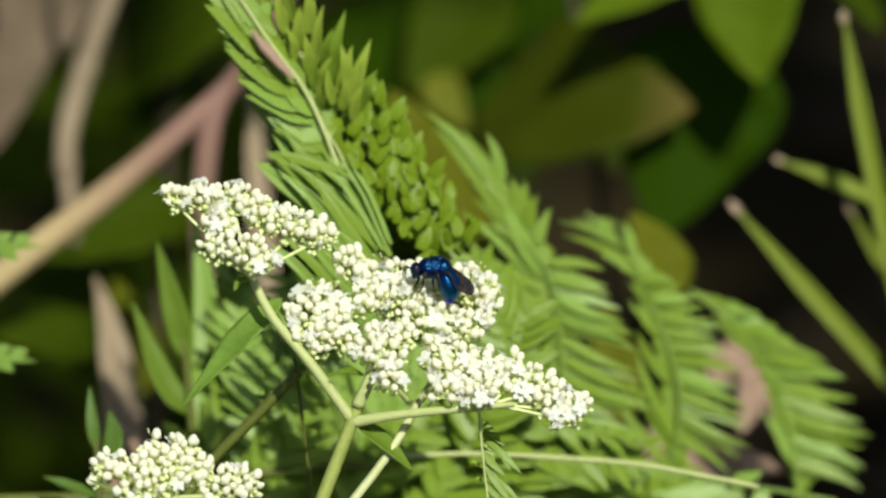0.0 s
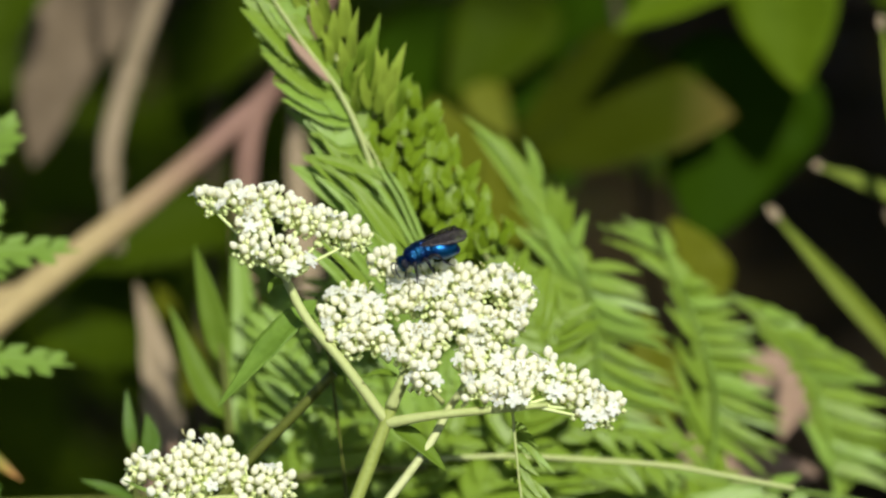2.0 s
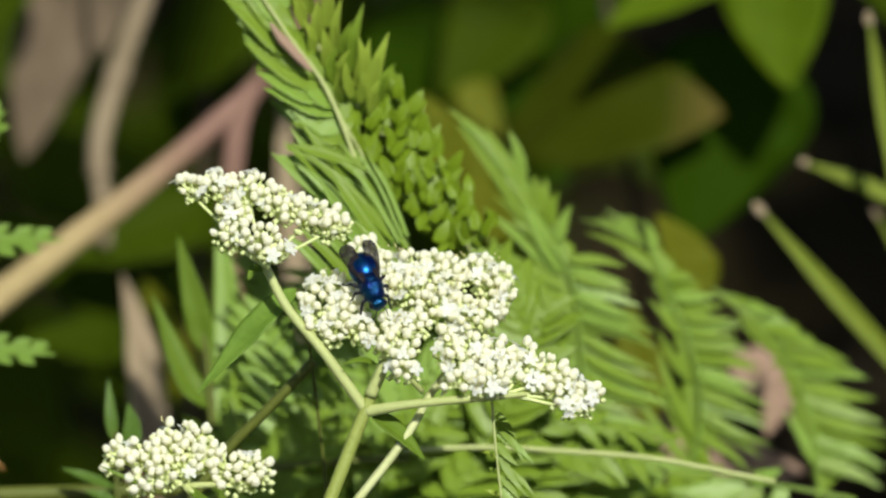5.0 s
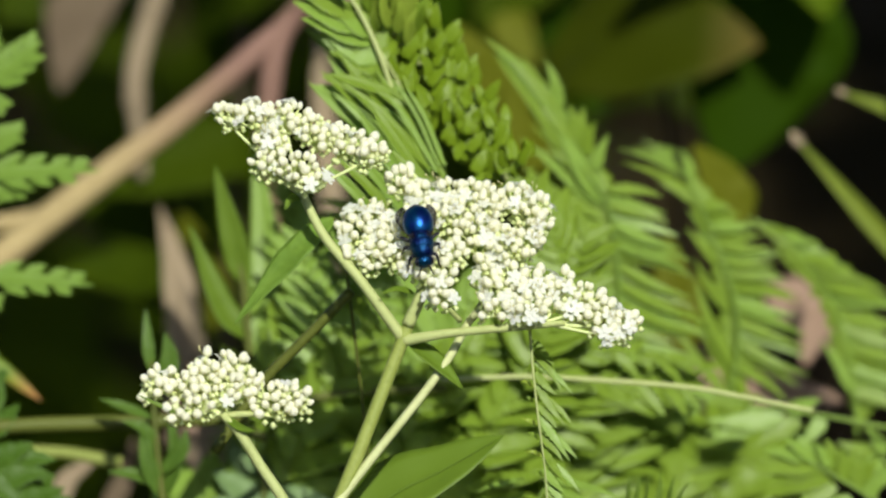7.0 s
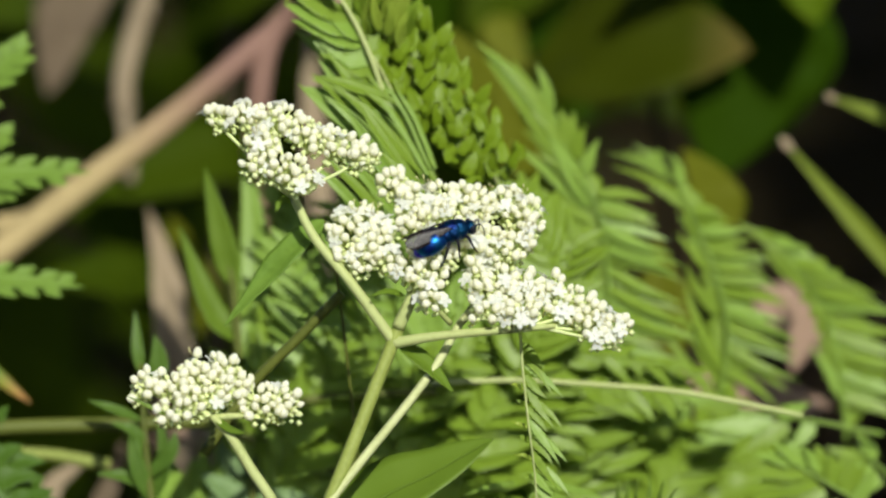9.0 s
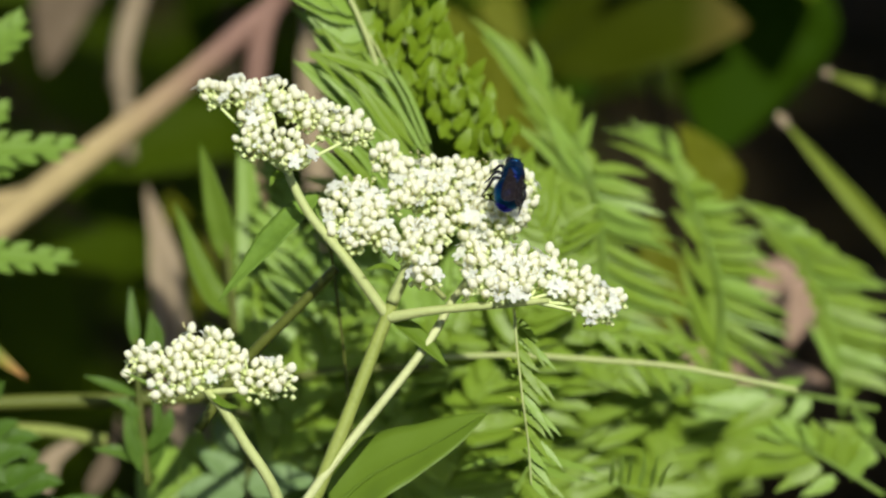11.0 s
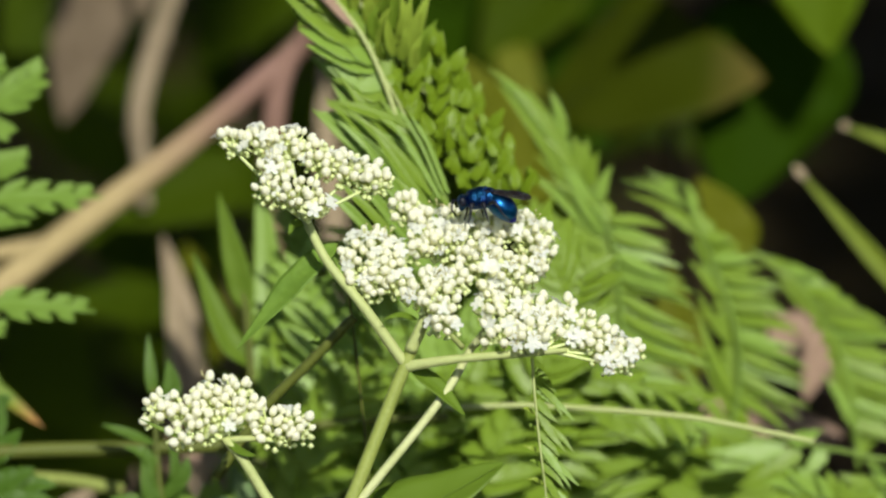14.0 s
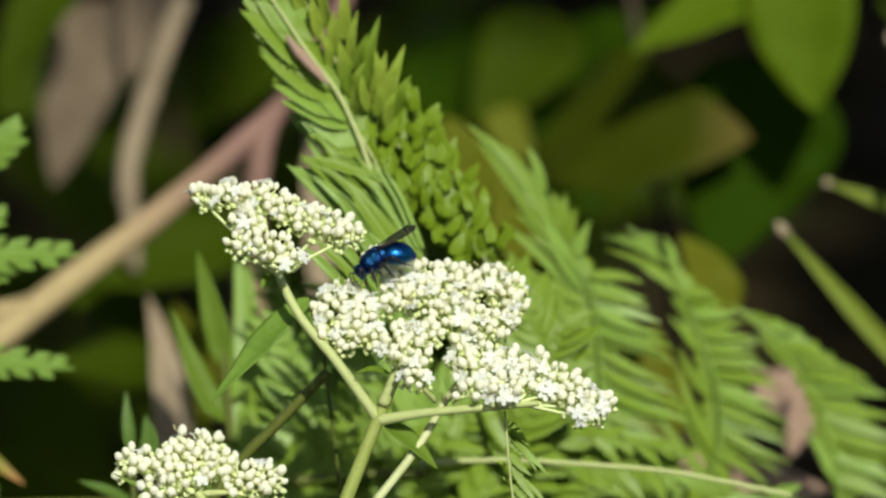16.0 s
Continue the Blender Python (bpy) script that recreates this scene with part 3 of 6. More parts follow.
    umbel(plant, "drooping head of cream-white buds and florets", at(14.7, -10.9, -2.0), heads(
        (at(6.8, -3.5, 2.0), 28, 34), (at(9.5, -4.5, 1.0), 44, 38), (at(7.8, -8.7, -4.0), 36, 26), (at(12.4, -8.7, -4.0), 46, 28), (at(14.1, -5.3, 0.0), 44, 34), (at(17.9, -6.1, -1.0), 42, 34),
        (at(20.8, -7.8, -2.0), 42, 34), (at(23.7, -9.5, -4.0), 38, 28), (at(26.6, -11.1, -5.0), 30, 26), (at(24.5, -11.9, -6.0), 36, 16)), 25, 0.26)
    umbel(plant, "small flat head of cream-white buds", at(-32.4, -24.1, -9.0), heads(
        (at(-42.1, -20.0, -8.0), 28, 26), (at(-38.6, -20.0, -8.0), 40, 32), (at(-34.6, -18.2, -6.0), 42, 32), (at(-30.8, -17.1, -6.0), 34, 26), (at(-32.8, -20.8, -9.0), 42, 30), (at(-38.5, -24.0, -12.0), 24, 16),
        (at(-35.6, -22.6, -11.0), 34, 22), (at(-29.6, -19.9, -9.0), 28, 22)), 26, 0.08)
    umbel(plant, "small side head of cream-white buds", at(-24.9, -24.1, -8.0), heads(
        (at(-26.5, -21.2, -8.0), 28, 24), (at(-23.5, -21.6, -8.0), 34, 28), (at(-21.2, -22.6, -9.0), 26, 24), (at(-24.9, -23.6, -10.0), 36, 18)), 27, 0.03)
    # leaves of the herb
    part("leaf", leaf("leaf", [at(-13.9, -42.1, 9.0), at(-8.0, -37.1, 9.0), at(0.4, -32.8, 9.0), at(9.0, -27.9, 9.0)], 12, "ovate", base, way(0.1, 0.75, -0.7), 24, 0.22, wave=0.04), LEAF, plant, "broad smooth bright green leaf")
    part("midrib", tube("midrib", [at(-13.9, -42.1, 8.6), at(-8.0, -37.0, 8.6), at(0.4, -32.8, 8.6), at(8.0, -28.4, 8.6)], (0.28, 0.2, 0.08), base, 16, 5), LEAF, plant)
    part("leaf", leaf("leaf", [at(-5.2, -13.8, 1.0), at(-1.2, -16.7, 1.0), at(3.0, -20.8, 0.0)], 3.6, "lance", base, way(0.4, 0.6, -0.7), 14, 0.3), LEAF, plant)
    part("leaf", leaf("leaf", [at(-4.1, -6.6, 0.0), at(-6.6, -5.9, -2.0), at(-9.3, -6.6, -4.0)], 1.0, "lance", base, None, 8), LEAF, plant)
    part("leaf", leaf("leaf", [at(-32.4, -24.1, -9.0), at(-29.8, -26.1, -11.0), at(-27.3, -26.7, -12.0)], 1.2, "lance", base, None, 8), LEAF, plant)
    part("leaf", leaf("leaf", [at(-33.6, -24.1, -9.0), at(-39.3, -23.6, -12.0), at(-44.9, -21.2, -12.0)], 0.9, "lance", base, None, 10), LEAF, plant)
    part("leaf", leaf("leaf", [at(-20.7, 7.6, 1.0), at(-22.5, 7.4, 0.0), at(-23.3, 5.8, -1.0)], 1.4, "lance", base, None, 8), LEAF, plant)


herb()


# ---- fern fronds ----
G = "light green divided fern frond"
# upright frond: feathery leaflets and long blades on one side, upright young leaflets on the other, small rounded ones lower down
Y = "upright fern frond with crowded bright young leaflets"
# fronds beside and below the flowers, leaflet by leaflet: (foot, tip, width)
def pinna_frond(label, axis, leaflets, mats, seed, stalk=0.5, rach=None, sag=0.025, bite=0.3, sway=0.3, tooth=1.5, web=None):
    rnd = random.Random(seed)
    base = axis[0]
    top = thing("fern_frond", base, label, "fern", "fern fronds")
    part("rachis", tube("rachis", [p - AWAY * 0.0025 for p in axis], (stalk * 0.75, stalk * 0.3), base, 24, 7), rach or FERN_DEEP, top)
    if web:   # the joined inner part of the blade: midline, width
        part("blade", leaf("blade", web[0], web[1], "lance", base, way(0, 0.5, -0.9), 44, 0.03, 13, 0.03, 0.2, bite=0.3), mats[-1], top)
    between = [(a[0].lerp(b[0], 0.5) + AWAY * 0.0006, a[1].lerp(b[1], 0.47) + AWAY * 0.0008, (a[2] + b[2]) * 0.5) for a, b in zip(leaflets, leaflets[1:])
               if min(a[2], b[2]) > 1.5 and (a[1] - a[0]).angle(b[1] - b[0]) < 0.6 and (a[0] - b[0]).length < 0.006]
    for foot, tip, wide in leaflets + between:
        run = (tip - foot) * rnd.uniform(0.88, 1.08)
        run = run + UP * run.length * rnd.uniform(-0.07, 0.07)
        tip = foot + run
        face = way(rnd.uniform(-sway, sway), 0.5 + rnd.uniform(-0.3, 0.3), -0.9)
        side = run.cross(face).normalized()
        mid = foot.lerp(tip, 0.55) + face * run.length * sag + side * run.length * rnd.uniform(-0.06, 0.06)
        teeth = max(4, int(run.length / MM / tooth))
        part("leaflet", leaf("leaflet", [foot, mid, tip], wide * rnd.uniform(0.92, 1.1), "pinna", base, face, min(40, teeth * 4), rnd.uniform(0.02, 0.10), teeth, 0.03, 0.18, bite=bite), rnd.choice(mats), top)


def young_frond():
    """Crowded upright finger-like young leaflets above, small rounded overlapping ones below."""
    base = at(9.9, 10.7, 44.0)
    rnd = random.Random(31)
    top = thing("fern_frond", base, Y, "fern", "fern fronds")
    line = [base, at(5.1, 17.7, 44.0), at(-0.6, 25.1, 44.0), at(-7.5, 33.0, 44.0), at(-12.7, 40.8, 44.0), at(-17.0, 48.7, 44.0), at(-20.5, 55.7, 44.0)]
    part("rachis", tube("rachis", line, (0.45, 0.3, 0.2), base, 24, 6), STEM, top)
    for foot, tip, wide in ((at(-14.4, 46.8, 40.0), at(-15.7, 55.3, 36.0), 2.3), (at(-12.3, 45.1, 40.0), at(-12.2, 53.6, 36.0), 2.3), (at(-17.9, 48.5, 40.0), at(-19.6, 55.3, 36.0), 2.1), (at(-15.7, 45.1, 40.0), at(-17.0, 51.9, 36.0), 2.1), (at(-13.6, 42.5, 40.0), at(-13.5, 49.3, 36.0), 2.1), (at(-14.4, 40.7, 40.0), at(-15.7, 46.2, 36.0), 1.9), (at(-12.3, 39.0, 40.0), at(-12.7, 44.9, 36.0), 2.1), (at(-9.7, 39.8, 40.0), at(-8.4, 45.8, 36.0), 2.1), (at(-11.0, 40.7, 40.0), at(-9.9, 49.4, 36.0), 2.1), (at(-11.0, 36.4, 40.0), at(-10.5, 41.9, 36.0), 2.1), (at(-8.8, 38.1, 40.0), at(-6.5, 48.6, 36.0), 2.4), (at(-7.5, 35.9, 40.0), at(-7.3, 43.6, 36.0), 2.1), (at(-6.5, 35.7, 40.0), at(-5.5, 43.2, 36.0), 2.1), (at(-8.4, 34.2, 40.0), at(-9.3, 39.7, 36.0), 1.9), (at(-6.2, 34.2, 40.0), at(-2.6, 44.2, 36.0), 2.5), (at(-4.2, 35.9, 40.0), at(-4.1, 40.8, 36.0), 1.7), (at(-4.2, 33.6, 40.0), at(-1.6, 39.4, 36.0), 2.1), (at(-5.4, 31.6, 40.0), at(-3.9, 37.1, 36.0), 2.1), (at(-10.1, 33.3, 40.0), at(-10.8, 37.2, 36.0), 1.7), (at(-20.5, 50.3, 40.0), at(-22.2, 55.3, 36.0), 2.3), (at(-9.7, 35.9, 40.0), at(-8.6, 41.5, 36.0), 1.9), (at(-7.1, 33.3, 40.0), at(-6.5, 38.4, 36.0), 1.9)):
        run = tip - foot
        face = way(rnd.uniform(-0.5, 0.3), 0.35, -0.9)
        mid = foot.lerp(tip, 0.5) + face * run.length * 0.12 - RIGHT * run.length * rnd.uniform(-0.04, 0.10)
        part("leaflet", leaf("leaflet", [foot, mid, tip], wide, "pinna", base, face, 18, 0.3, 0, 0.05, 0.2), FERN_YOUNG if rnd.random() < 0.8 else FERN, top)
    part("blade", leaf("blade", [at(11.2, 9.4, 45.0), at(5.5, 16.8, 45.0), at(0.3, 23.4, 45.0), at(-3.6, 29.1, 45.0), at(-8.4, 36.0, 45.0)], 8.5, "lance", base, way(0, 0.4, -0.9), 40, 0.05, 14, 0.04, bite=0.4), FERN_OLIVE, top)
    rows = glide([at(9.8, 11.0, 42.0), at(5.0, 16.8, 42.0), at(0.3, 22.9, 42.0), at(-3.2, 28.1, 42.0), at(-7.5, 33.4, 42.0)], 40)
    for k in range(130):
        s = rnd.random() ** 0.9
        i = int(s * 39)
        tan = (rows[i + 1] - rows[i]).normalized()
        side = tan.cross(way(0, 0.3, -1)).normalized()
        p = rows[i] + side * rnd.uniform(-1, 1) * 0.0056 + AWAY * rnd.uniform(-0.0025, 0.0025)
        y = way(rnd.uniform(-0.55, 0.75), 1, rnd.uniform(-0.7, 0.2))
        face = way(rnd.uniform(-1.0, 0.9), rnd.uniform(-0.2, 0.6), -1)
        x = y.cross(face).normalized()
        z = x.cross(y)
        length = rnd.uniform(2.6, 4.2) * MM
        m = Matrix((x, y, z)).transposed().to_4x4() @ Matrix.Diagonal((length, length, length, 1))
        m.translation = p - base
        part("leaflet", tinted(rnd.choice(LEAFLETS_SCALE), FERN_OLIVE), None, top, place=m)


young_frond()
pinna_frond("fern frond with feathery lobed leaflets", [at(-4.1, 19.0, 42.0), at(-7.5, 26.8, 42.0), at(-11.9, 33.8, 42.0), at(-16.2, 40.8, 42.0), at(-20.5, 47.7, 42.0), at(-24.0, 54.7, 42.0)], [(at(-18.8, 47.6, 39.0), at(-24.8, 54.4, 38.2), 4.8), (at(-17.5, 44.2, 39.0), at(-26.5, 51.9, 38.2), 4.8), (at(-16.2, 40.7, 39.0), at(-27.9, 49.9, 38.2), 5.4), (at(-14.9, 38.1, 39.0), at(-26.7, 46.0, 38.2), 4.5), (at(-13.6, 35.9, 39.0), at(-25.5, 42.2, 38.2), 4.3), (at(-12.3, 33.8, 39.0), at(-23.5, 38.9, 38.2), 4.3), (at(-11.2, 31.8, 39.0), at(-21.4, 35.9, 38.2), 4.3), (at(-10.0, 29.4, 39.0), at(-18.8, 32.8, 38.2), 4.5), (at(-8.8, 27.5, 39.0), at(-17.1, 29.8, 38.2), 3.5), (at(-7.6, 25.1, 39.0), at(-15.2, 28.5, 38.2), 3.5), (at(-6.3, 22.5, 39.0), at(-18.8, 25.8, 38.2), 3.8), (at(-5.4, 20.3, 39.0), at(-16.2, 23.8, 38.2), 3.3), (at(-11.0, 32.9, 39.0), at(-16.2, 36.3, 38.2), 3.3), (at(-12.7, 37.2, 39.0), at(-18.7, 42.3, 38.2), 3.3), (at(-14.4, 40.7, 39.0), at(-20.5, 46.7, 38.2), 3.3)], (FERN_DEEP, FERN), 410, 0.3, STEM, 0.02, 0.2, 0.2, 1.1, web=([at(-7.5, 24.2, 40.6), at(-12.3, 32.5, 40.6), at(-17.1, 39.0, 40.6), at(-22.3, 45.1, 40.6), at(-27.9, 52.1, 40.6)], 10.5))


def bladed_frond():
    """The long smooth blades and lobed wings on one side of the upright frond."""
    base = at(1.2, 5.9, 44.0)
    top = thing("fern_frond", base, "fern frond with lobed wings and long smooth blades", "fern", "fern fronds")
    part("rachis", tube("rachis", [base, at(-4.5, 12.5, 42.0), at(-8.1, 25.5, 38.0), at(-12.5, 35.9, 38.0), at(-18.4, 44.1, 38.0), at(-23.9, 52.3, 38.0)], (0.5, 0.4, 0.25), base, 24, 6), STEM, top)
    part("dead_rachis", tube("dead_rachis", [at(-20.8, 45.4, 36.0), at(-19.4, 43.4, 36.0), at(-17.9, 41.7, 36.0), at(-15.7, 39.3, 36.0), at(-14.4, 38.0, 36.0)], (0.25, 0.9, 0.75, 0.2), base, 18, 8), DRY_PINK, top, "pinkish dying part of the rachis")
    for line, wide in (([at(-7.2, 22.0, 38.0), at(-12.4, 24.1, 37.0), at(-18.8, 26.0, 36.0)], 3.0), ([at(-7.1, 19.4, 38.0), at(-12.4, 24.1, 37.0), at(-17.2, 30.2, 37.0)], 2.0), ([at(-1.0, 12.5, 37.0), at(-5.4, 19.4, 36.0), at(-11.5, 23.7, 36.0)], 2.6), ([at(-4.8, 13.6, 36.0), at(-12.6, 20.5, 35.0), at(-19.8, 26.4, 34.0)], 2.9), ([at(-3.1, 11.8, 34.0), at(-9.1, 18.7, 33.0), at(-16.1, 24.8, 33.0)], 2.5), ([at(-2.1, 7.4, 30.0), at(-8.2, 16.0, 29.0), at(-12.7, 22.5, 29.0)], 2.4),
                       ([at(-4.6, 5.7, 27.0), at(-10.2, 12.5, 26.0), at(-14.8, 16.6, 26.0)], 2.3), ([at(-8.0, 3.9, 25.0), at(-12.8, 9.5, 24.0), at(-17.1, 13.5, 24.0)], 2.3), ([at(-0.5, 10.2, 38.0), at(-6.6, 20.6, 38.0), at(-11.2, 26.9, 38.0)], 2.2), ([at(-2.0, 5.7, 26.0), at(-4.6, 9.9, 25.0), at(-8.9, 14.6, 25.0)], 2.2),
                       ([at(-0.5, 12.7, 34.0), at(-3.9, 20.5, 34.0), at(-7.4, 25.7, 34.0)], 0.9), ([at(0.4, 12.7, 33.0), at(-2.9, 20.5, 33.0), at(-5.7, 24.8, 33.0)], 0.7), ([at(-0.9, 11.8, 33.0), at(-4.8, 18.7, 33.0), at(-8.7, 23.9, 33.0)], 0.8)):
        for k in ((-0.55, 0.6) if wide > 1.5 else (0,)):
            own = [p + way(0.77, 0.64, -0.5 * k) * (k * 0.8 * wide * MM) for p in line]
            part("blade", leaf("blade", own, wide * 0.68 if wide > 1.5 else wide, "strap", base, way(-0.2 + 0.5 * k, 0.45, -0.85), 16, 0.22, 0, 0.04), FERN_DEEP if k < 0.5 else FERN, top)


bladed_frond()
frond("fern frond with long parallel blades", [at(4.6, -0.9, 64.0), at(-0.8, 8.0, 62.0), at(-5.2, 15.9, 60.0), at(-9.7, 23.9, 60.0), at(-14.2, 32.8, 60.0)], 15, 10, 16, FERN_DEEP, (26, 30), stalk=0.3, kinds=(LEAFLETS_SLIM, LEAFLETS_SLIM), droop=0.05, seed=35, taper=0.9, twist=12)
# fronds beside and below the flowers
pinna_frond(G, [at(28.7, -19.2, 88.0), at(28.5, -11.9, 88.0), at(28.0, -1.9, 88.0), at(26.4, 7.2, 88.0), at(22.3, 13.1, 88.0), at(17.3, 20.3, 88.0), at(12.7, 27.1, 88.0), at(7.7, 33.3, 88.0)], [(at(19.1, 21.2, 86.0), at(6.4, 34.4, 85.2), 2.7), (at(19.7, 19.4, 86.0), at(9.8, 30.8, 85.2), 2.3), (at(18.8, 22.1, 86.0), at(16.5, 30.3, 85.2), 2.1), (at(21.5, 17.6, 86.0), at(14.7, 23.8, 85.2), 1.9), (at(23.0, 15.1, 86.0), at(24.7, 21.4, 85.2), 2.4), (at(21.4, 17.9, 86.0), at(20.2, 23.8, 85.2), 2.1), (at(24.4, 12.6, 86.0), at(26.5, 18.0, 85.2), 2.1), (at(23.4, 9.7, 86.0), at(13.5, 19.9, 85.2), 2.3), (at(25.2, 5.2, 86.0), at(12.0, 13.6, 85.2), 2.1), (at(25.9, 1.2, 86.0), at(14.8, 11.6, 85.2), 2.1), (at(26.8, -3.3, 86.0), at(16.6, 6.9, 85.2), 2.1), (at(27.3, -7.8, 86.0), at(18.4, 1.9, 85.2), 2.1), (at(27.8, -11.9, 86.0), at(19.3, -3.0, 85.2), 2.1), (at(28.0, -15.5, 86.0), at(20.4, -7.4, 85.2), 2.1), (at(24.1, 11.7, 86.0), at(16.3, 16.6, 85.2), 1.8), (at(26.4, 9.7, 86.0), at(35.5, 8.0, 85.2), 2.1), (at(27.0, 7.0, 86.0), at(37.4, 3.4, 85.2), 2.1), (at(27.5, 4.0, 86.0), at(39.2, 0.1, 85.2), 2.1), (at(27.6, 0.8, 86.0), at(40.1, -3.7, 85.2), 2.1), (at(27.9, -2.4, 86.0), at(41.2, -7.8, 85.2), 2.1), (at(28.1, -5.6, 86.0), at(43.5, -12.7, 85.2), 2.1), (at(28.1, -8.7, 86.0), at(41.2, -14.6, 85.2), 2.1), (at(28.1, -12.4, 86.0), at(38.5, -15.5, 85.2), 1.9), (at(24.3, -14.8, 86.0), at(40.9, -19.5, 85.2), 2.8), (at(25.0, -13.3, 86.0), at(24.1, -20.0, 85.2), 1.5), (at(26.9, -13.3, 86.0), at(26.6, -19.6, 85.2), 1.5), (at(23.2, 12.6, 86.5), at(6.4, 34.7, 85.5), 4.2), (at(25.5, 7.6, 86.5), at(17.2, 22.6, 85.5), 4.0)], (FERN_DEEP, FERN), 401, web=([at(28.3, -15.6, 87.0), at(27.4, -4.7, 87.0), at(25.3, 5.3, 87.0), at(22.3, 13.1, 87.0), at(16.9, 20.8, 87.0), at(9.6, 30.3, 87.0)], 7.6))
pinna_frond(G, [at(45.7, -26.8, 102.0), at(47.6, -19.4, 102.0), at(48.1, -12.0, 102.0), at(46.6, -4.7, 102.0), at(43.8, 2.7, 102.0), at(40.6, 10.0, 102.0), at(37.4, 16.5, 102.0)], [(at(37.3, 15.4, 101.0), at(36.4, 17.1, 100.0), 0.9), (at(37.3, 14.8, 101.0), at(34.7, 17.6, 100.0), 0.9), (at(37.8, 14.2, 101.0), at(32.7, 17.7, 100.0), 1.0), (at(38.4, 13.3, 101.0), at(30.9, 17.4, 100.0), 1.1), (at(39.4, 11.9, 101.0), at(28.8, 16.4, 100.0), 1.2), (at(40.8, 9.3, 101.0), at(28.5, 15.0, 100.0), 1.5), (at(42.1, 7.1, 101.0), at(34.1, 11.9, 100.0), 1.6), (at(46.6, -10.2, 101.0), at(41.0, -1.0, 100.0), 1.9), (at(47.2, -19.4, 101.0), at(41.0, -3.8, 100.0), 2.3), (at(46.6, -24.2, 101.0), at(36.0, -9.3, 100.0), 2.1), (at(40.7, 11.4, 101.0), at(38.7, 16.6, 100.0), 1.7), (at(42.4, 7.1, 101.0), at(46.9, 6.5, 100.0), 2.3), (at(43.8, 3.8, 101.0), at(50.9, 4.3, 100.0), 2.3), (at(45.1, 0.8, 101.0), at(53.6, 0.5, 100.0), 2.1), (at(46.0, -1.9, 101.0), at(55.4, -2.8, 100.0), 2.0), (at(46.6, -4.0, 101.0), at(57.0, -5.6, 100.0), 1.9), (at(47.2, -6.5, 101.0), at(58.2, -8.5, 100.0), 1.8), (at(47.7, -9.3, 101.0), at(58.7, -13.5, 100.0), 2.0), (at(48.0, -12.0, 101.0), at(60.3, -15.9, 100.0), 1.9), (at(47.8, -15.0, 101.0), at(59.4, -20.5, 100.0), 1.9), (at(47.5, -18.7, 101.0), at(56.1, -25.1, 100.0), 1.9), (at(43.1, 2.7, 101.0), at(40.5, 9.1, 100.0), 2.0), (at(45.2, -2.8, 101.0), at(39.6, 3.1, 100.0), 2.0)], (FERN_DEEP, FERN), 402, web=([at(46.7, -24.0, 101.8), at(48.3, -15.7, 101.8), at(48.3, -7.4, 101.8), at(46.2, -0.1, 101.8), at(42.8, 7.3, 101.8), at(38.8, 14.2, 101.8)], 7.4))
pinna_frond(G, [at(68.3, -30.8, 116.0), at(67.8, -24.3, 116.0), at(67.0, -17.8, 116.0), at(65.0, -10.3, 116.0), at(60.3, -2.8, 116.0), at(55.6, 2.6, 116.0), at(50.0, 5.3, 116.0)], [(at(53.8, 3.5, 114.0), at(57.1, 2.6, 113.2), 1.7), (at(56.1, 2.2, 114.0), at(61.7, 0.8, 113.2), 2.0), (at(59.3, -1.0, 114.0), at(66.8, -3.8, 113.2), 2.4), (at(61.1, -3.3, 114.0), at(71.0, -5.7, 113.2), 2.7), (at(62.8, -5.6, 114.0), at(74.5, -8.5, 113.2), 2.7), (at(64.3, -8.4, 114.0), at(78.0, -10.6, 113.2), 2.8), (at(65.3, -12.1, 114.0), at(78.5, -16.3, 113.2), 2.8), (at(66.3, -15.4, 114.0), at(80.8, -19.6, 113.2), 2.8), (at(67.0, -19.1, 114.0), at(80.3, -24.2, 113.2), 2.8), (at(67.5, -23.3, 114.0), at(79.4, -28.4, 113.2), 2.7), (at(56.6, 0.9, 114.0), at(50.7, 4.8, 113.2), 1.7), (at(60.2, -3.8, 114.0), at(53.3, 2.4, 113.2), 2.2), (at(62.2, -6.7, 114.0), at(56.1, -0.1, 113.2), 2.2), (at(65.8, -12.1, 114.0), at(60.9, -5.6, 113.2), 2.2), (at(67.9, -20.5, 114.0), at(64.6, -10.7, 113.2), 2.2), (at(68.2, -24.4, 114.0), at(62.2, -14.9, 113.2), 2.3)], (FERN_DEEP, FERN), 403, web=([at(68.8, -29.0, 115.0), at(69.7, -19.6, 115.0), at(67.8, -12.2, 115.0), at(64.1, -5.6, 115.0), at(58.5, 0.4, 115.0), at(51.0, 4.8, 115.0)], 8.6))
